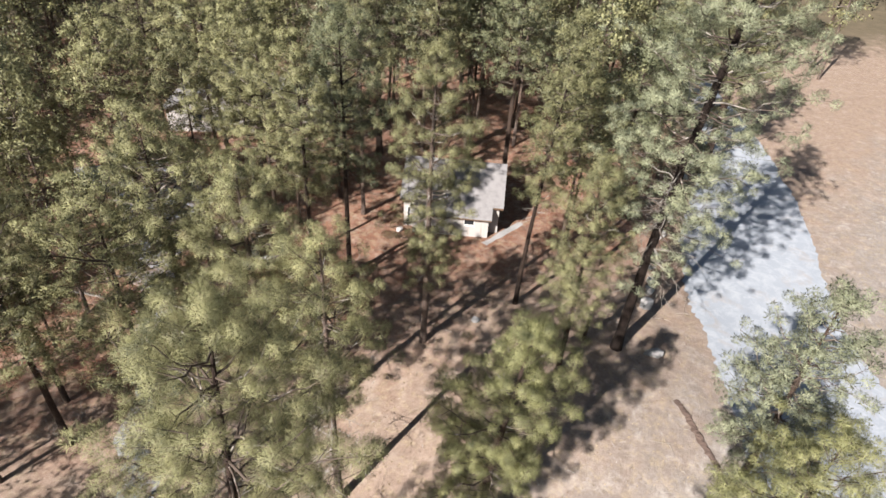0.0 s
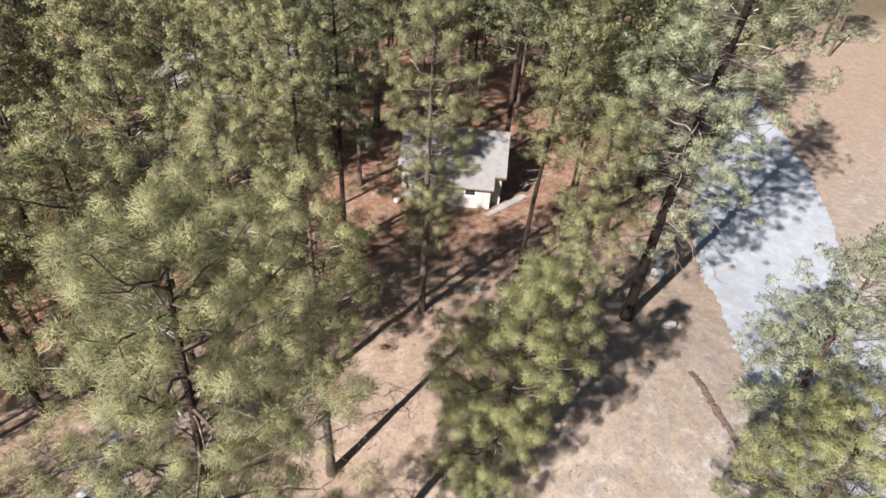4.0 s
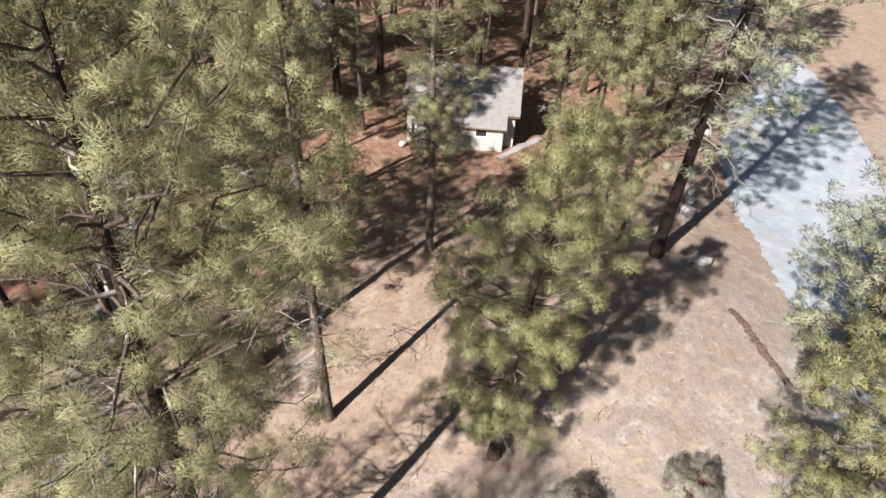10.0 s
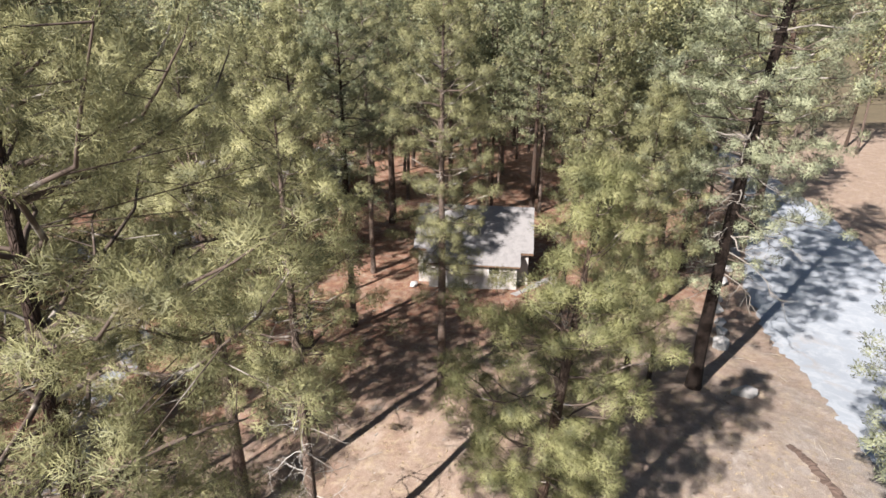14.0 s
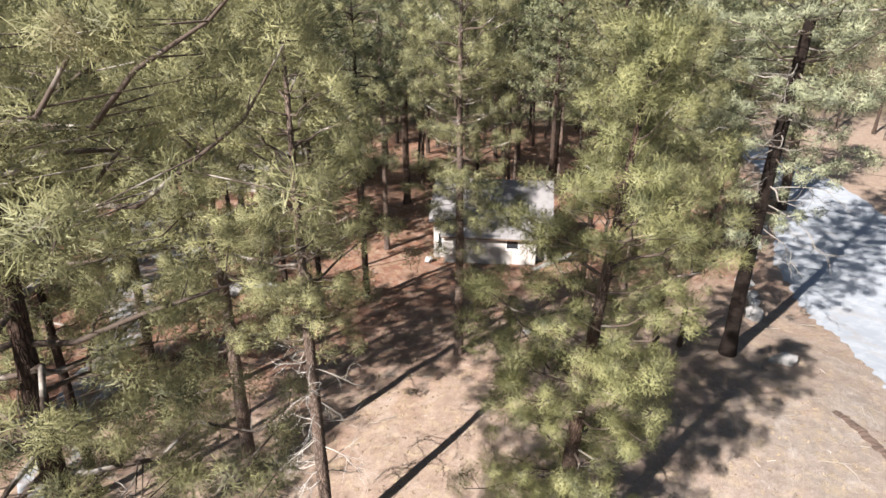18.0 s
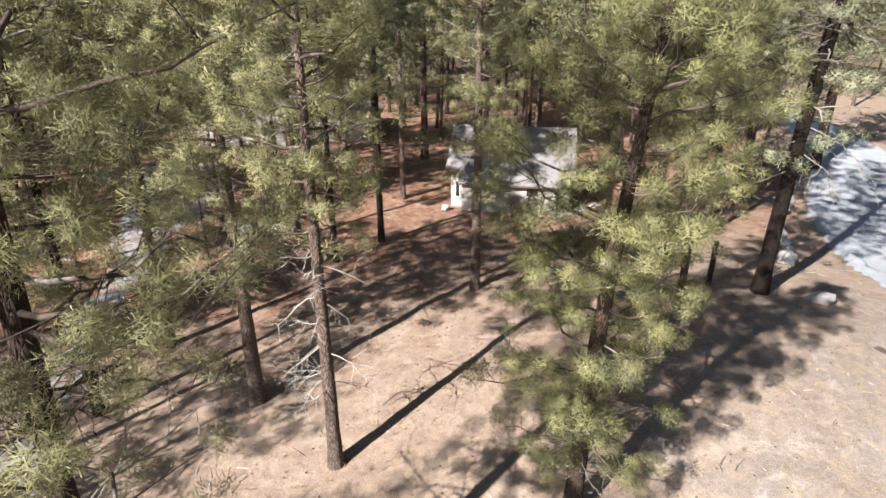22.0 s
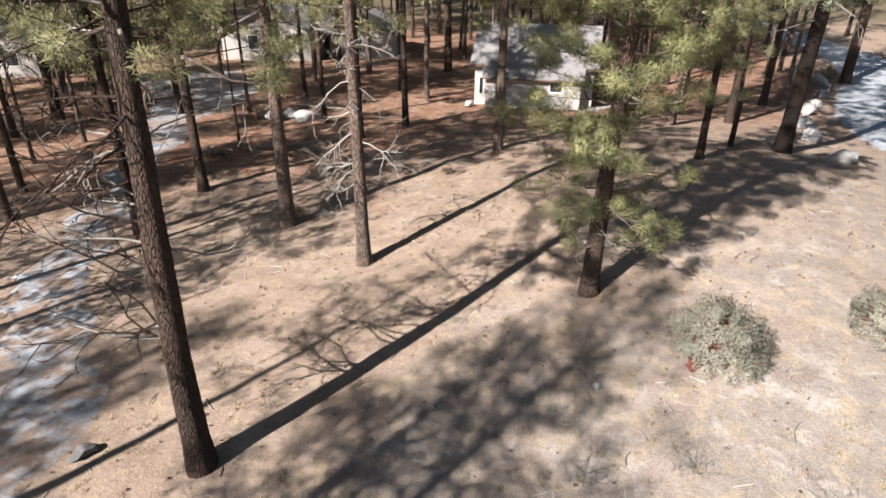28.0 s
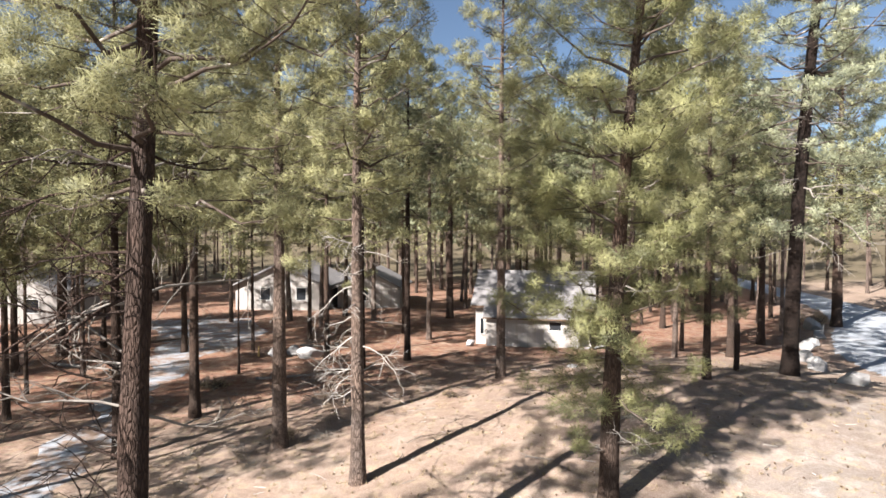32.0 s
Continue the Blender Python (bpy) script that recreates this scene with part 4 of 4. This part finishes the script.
def brush(x, y, r, h, label, mat, seed, n=26):
    """A low dead bush: thin bare twigs that fan out from the ground."""
    rng = np.random.default_rng(seed)
    v, f = [], []
    for _ in range(n):
        a = rng.uniform(0, 6.28)
        p = np.array([rng.normal(0, 0.25 * r), rng.normal(0, 0.25 * r), -0.02])
        d = np.array([math.cos(a) * r, math.sin(a) * r, h * rng.uniform(0.4, 1.1)]) * rng.uniform(0.5, 1.0)
        q = p + d * 0.55 + rng.normal(0, 0.05, 3)
        e = p + d + rng.normal(0, 0.06, 3)
        tube([p, q, e], [0.009, 0.007, 0.003], 3, v, f, cap=False)
        for _ in range(4):
            t = q + (e - q) * rng.uniform(0, 1)
            tube([t, t + rng.normal(0, 0.13, 3) * [1, 1, 0.7] + [0, 0, 0.05]], [0.005, 0.002], 3, v, f, cap=False)
    ob = put_mesh("dry_bush", mesh_of("dry_bush", v, f, mat, True))
    ob.matrix_basis = pose(x, y, gz(x, y))
    return tagged(ob, label, "bush", "dry bushes on the slope")


def berm(points, width, height, label):
    """A low ragged ridge of crumbled earth along a line."""
    rng = np.random.default_rng(61)
    p = np.array(points, float)
    s_ = np.linspace(0, 1, 46)
    line = np.stack([np.interp(s_, np.linspace(0, 1, len(p)), p[:, k]) for k in (0, 1)], 1) + rng.normal(0, 0.035, (46, 2))
    d = np.gradient(line, axis=0)
    d /= np.linalg.norm(d, axis=1)[:, None]
    side = np.stack([-d[:, 1], d[:, 0]], 1)
    v = []
    for i in range(46):
        fade = math.sin(math.pi * min(1, max(0, s_[i]))) ** 0.5
        for a, b in ((-1, -0.15), (-0.55, 0.35), (-0.2, 0.9), (0.1, 1.0), (0.28, 0.3), (0.6, -0.15)):
            q = line[i] + side[i] * width * (a + rng.normal(0, 0.12))
            v.append((q[0], q[1], gz(*q) + height * fade * b * rng.uniform(0.6, 1.25) - 0.01))
    f = [(6 * i + j, 6 * i + j + 1, 6 * i + j + 7, 6 * i + j + 6) for i in range(45) for j in range(5)]
    tagged(put_mesh("earth_bank", mesh_of("earth_bank", v, f, SHADED_EARTH)), label, "earth bank", kind="structure")


berm([(15.9, -6.9), (16.15, -8.2), (16.2, -10.2), (16.5, -12.2)], 0.42, 0.11, "low crumbling earth edge beside the road")
MANZ = "rounded grey-green shrub on smooth red stems"
shrub(3.15, -17.75, 1.2, 1.5, MANZ, LEAF, REDSTEM, 91, 9500, 0.026, (0.85, 0.5), 150)
shrub(8.85, -16.95, 1.2, 1.3, MANZ, LEAF, REDSTEM, 92, 7000, 0.026, (0.2, 0.1), 120)
shrub(33.5, 27.5, 1.6, 1.5, "russet dry shrub beside the road", STRAW, LIMB, 93, 700, 0.06)
shrub(48.0, 9.0, 1.5, 1.1, MANZ, LEAF, REDSTEM, 94, 700, 0.07)
shrub(45.0, 4.0, 1.3, 1.0, MANZ, LEAF, REDSTEM, 95, 700, 0.07)
shrub(-15.6, 2.9, 0.9, 0.5, "low straggling grey shrub on the needles", STRAW, LIMB, 96, 300, 0.04)
shrub(-9.6, -6.4, 0.7, 0.45, "low straggling grey shrub by a trunk", STRAW, LIMB, 97, 200, 0.04)
shrub(-2.7, -3.1, 0.35, 0.22, "low dry tuft of weeds on bare sand", STRAW, LIMB, 98, 120, 0.03)


GREYBUSH = "low grey leafless bush of thin dry twigs"
for i, (x, y, r, h) in enumerate(((-0.44, -19.07, 0.55, 0.35), (-0.15, -20.68, 0.6, 0.3), (4.8, -21.8, 0.6, 0.35), (-7.84, -6.7, 0.7, 0.35), (-10.6, -7.6, 0.75, 0.45), (-9.8, -8.9, 0.5, 0.3),
                                  (-10.2, 4.0, 0.8, 0.4), (-15.7, 4.1, 0.9, 0.5), (-12.7, -7.8, 0.6, 0.4), (-3.6, -1.2, 0.5, 0.25), (2.2, -20.6, 0.35, 0.2), (0.6, -17.6, 0.45, 0.25))):
    brush(x, y, r, h, GREYBUSH, DEADWOOD, 120 + i, 30)


TANGLE = "grey tangle of dead twigs under the pines"
rng_brush = np.random.default_rng(401)
for i in range(34):
    bx, by = rng_brush.uniform(-34, -9), rng_brush.uniform(-9, 24)
    if any((bx - a) ** 2 + (by - b) ** 2 < 1.5 for a, b in HERO) or between(bx, by, DRIVE_LEFT, DRIVE_RIGHT, 0.5):
        continue
    brush(bx, by, rng_brush.uniform(0.7, 1.3), rng_brush.uniform(0.5, 1.0), TANGLE, DEADWOOD, 420 + i, 34)


def log(x, y, length, turn, thick, mat, label, seed):
    """A fallen trunk lying on the ground, with broken limb stubs."""
    rng = np.random.default_rng(seed)
    a = radians(turn)
    n = 9
    s_ = np.linspace(-0.5, 0.5, n) * length
    path = np.stack([x + np.cos(a) * s_, y + np.sin(a) * s_, np.zeros(n)], 1)
    path[:, :2] += rng.normal(0, 0.03, (n, 2))
    rad = np.linspace(thick, thick * 0.55, n) * 0.5
    path[:, 2] = [gz(p[0], p[1]) for p in path] + rad * 0.75
    v, f = [], []
    tube(path, rad, 9, v, f, 0.06, rng)
    faces_end = tuple(range(8, -1, -1))
    f.append(faces_end)
    ob = put_mesh("fallen_log", mesh_of("fallen_log", v, f, mat, True))
    for _ in range(5):
        k = rng.integers(1, n - 1)
        d = np.array([rng.normal(0, 0.5), rng.normal(0, 0.5), rng.uniform(0.4, 1.0)])
        v, f = [], []
        tube([path[k], path[k] + d * 0.2, path[k] + d * rng.uniform(0.35, 0.6)], [0.03, 0.024, 0.012], 5, v, f)
        put_mesh("stub", mesh_of("stub", v, f, DEADWOOD, True), ob)
    return tagged(ob, label, "log", "fallen logs in the wood")


for i, (x, y, ln, turn, th) in enumerate(((-31.0, 17.5, 6.0, 12, 0.30), (-26.5, 9.0, 5.0, -20, 0.26), (-25.5, 19.5, 5.5, 40, 0.28), (-12.4, 5.3, 3.2, 8, 0.18), (-33.5, 4.0, 5.0, 65, 0.28), (-12.0, 16.5, 4.0, -12, 0.20))):
    log(x, y, ln, turn, th, DEADWOOD if i % 2 else BARK_GREY, "weathered fallen log on the needle litter", 440 + i)


def scatter(name, label, category, n, where, make, mat, seed):
    """One object of many small loose pieces strewn over the ground."""
    rng = np.random.default_rng(seed)
    tris = []
    while len(tris) < n:
        x, y = where(rng)
        if between(x, y, ROAD_LEFT, ROAD_RIGHT, 0.2):
            continue
        tris.append(make(rng) + np.array([x, y, gz(x, y)]))
    tagged(put_mesh(name, tri_mesh(name, np.concatenate(tris), mat)), label, category, kind="stuff")


def cone_piece(rng):
    a = np.linspace(0, 2 * np.pi, 6, endpoint=False)
    r, h = rng.uniform(0.022, 0.045), rng.uniform(0.05, 0.09)
    ring = np.stack([np.cos(a) * r, np.sin(a) * r, np.full(6, 0.045)], 1)
    nxt = np.roll(ring, -1, 0)
    up, dn = np.tile([0, 0, h], (6, 1)), np.tile([0, 0, 0.0], (6, 1))
    return np.concatenate([np.stack([ring, nxt, up], 1), np.stack([nxt, ring, dn], 1)])


def twig_piece(rng):
    a, ln = rng.uniform(0, 6.28), rng.uniform(0.25, 1.1)
    out = []
    p = np.array([0, 0, 0.02])
    for k in range(3):
        d = np.array([math.cos(a), math.sin(a), rng.normal(0, 0.04)]) * ln / 3
        s = np.array([-math.sin(a), math.cos(a), 0]) * 0.011
        u = np.array([0, 0, 0.018])
        q = p + d
        for i, j in ((s, u), (u, -s), (-s, s)):
            out += [[p + i, q + i, q + j], [p + i, q + j, p + j]]
        p = q
        a += rng.normal(0, 0.35)
    return np.array(out)


def grass_piece(rng):
    n = 14
    az = rng.uniform(0, 6.28, n)
    ln = rng.uniform(0.06, 0.17, n)
    d = np.stack([np.cos(az) * 0.55, np.sin(az) * 0.55, np.full(n, 0.8)], 1) * ln[:, None]
    b = rng.normal(0, 0.04, (n, 3)) * [1, 1, 0]
    s = np.stack([-np.sin(az), np.cos(az), np.zeros(n)], 1) * 0.008
    return np.stack([b - s, b + s, b + d], 1)


def slope_spot(rng):
    return rng.uniform(-20, 22), -26 + 40 * rng.uniform() ** 1.3


def near_spot(rng):
    return rng.uniform(-16, 15), -24 + 30 * rng.uniform() ** 1.4


def chip_piece(rng):
    """A bleached chip or short twig lying flat."""
    a, ln, w = rng.uniform(0, 6.28), rng.uniform(0.08, 0.5), rng.uniform(0.008, 0.02)
    d, s = np.array([math.cos(a), math.sin(a), 0]) * ln, np.array([-math.sin(a), math.cos(a), 0]) * w
    u = np.array([0, 0, 0.025])
    p, q = s + u * 0.4, -s + u * 0.4
    return np.array([[p, p + d, u], [p + d, u + d, u], [u, u + d, q], [u + d, q + d, q]])


scatter("wood_chips", "bleached chips and short twigs on the sand", "chips", 130, near_spot, chip_piece, BLEACHED, 54)
scatter("pine_cones", "scattered brown pine cones on the sand", "pine cones", 850, slope_spot, cone_piece, CONE, 51)
scatter("twigs", "fallen grey twigs strewn over the ground", "twigs", 380, slope_spot, twig_piece, DEADWOOD, 52)
scatter("dry_grass", "sparse dry straw-coloured grass tufts", "grass", 1900, near_spot, grass_piece, STRAW, 53)


# pale concrete walk along the cabin's front corner
strip("path", [(6.8, 13.9), (8.3, 15.0), (10.0, 16.4), (11.3, 17.6)], [(7.3, 13.3), (8.8, 14.4), (10.5, 15.8), (11.8, 17.1)], ROCK, "short pale concrete walk beside the cabin", "path", step=0.4, rag=0.05, lift=0.05, seed=9, across=5)
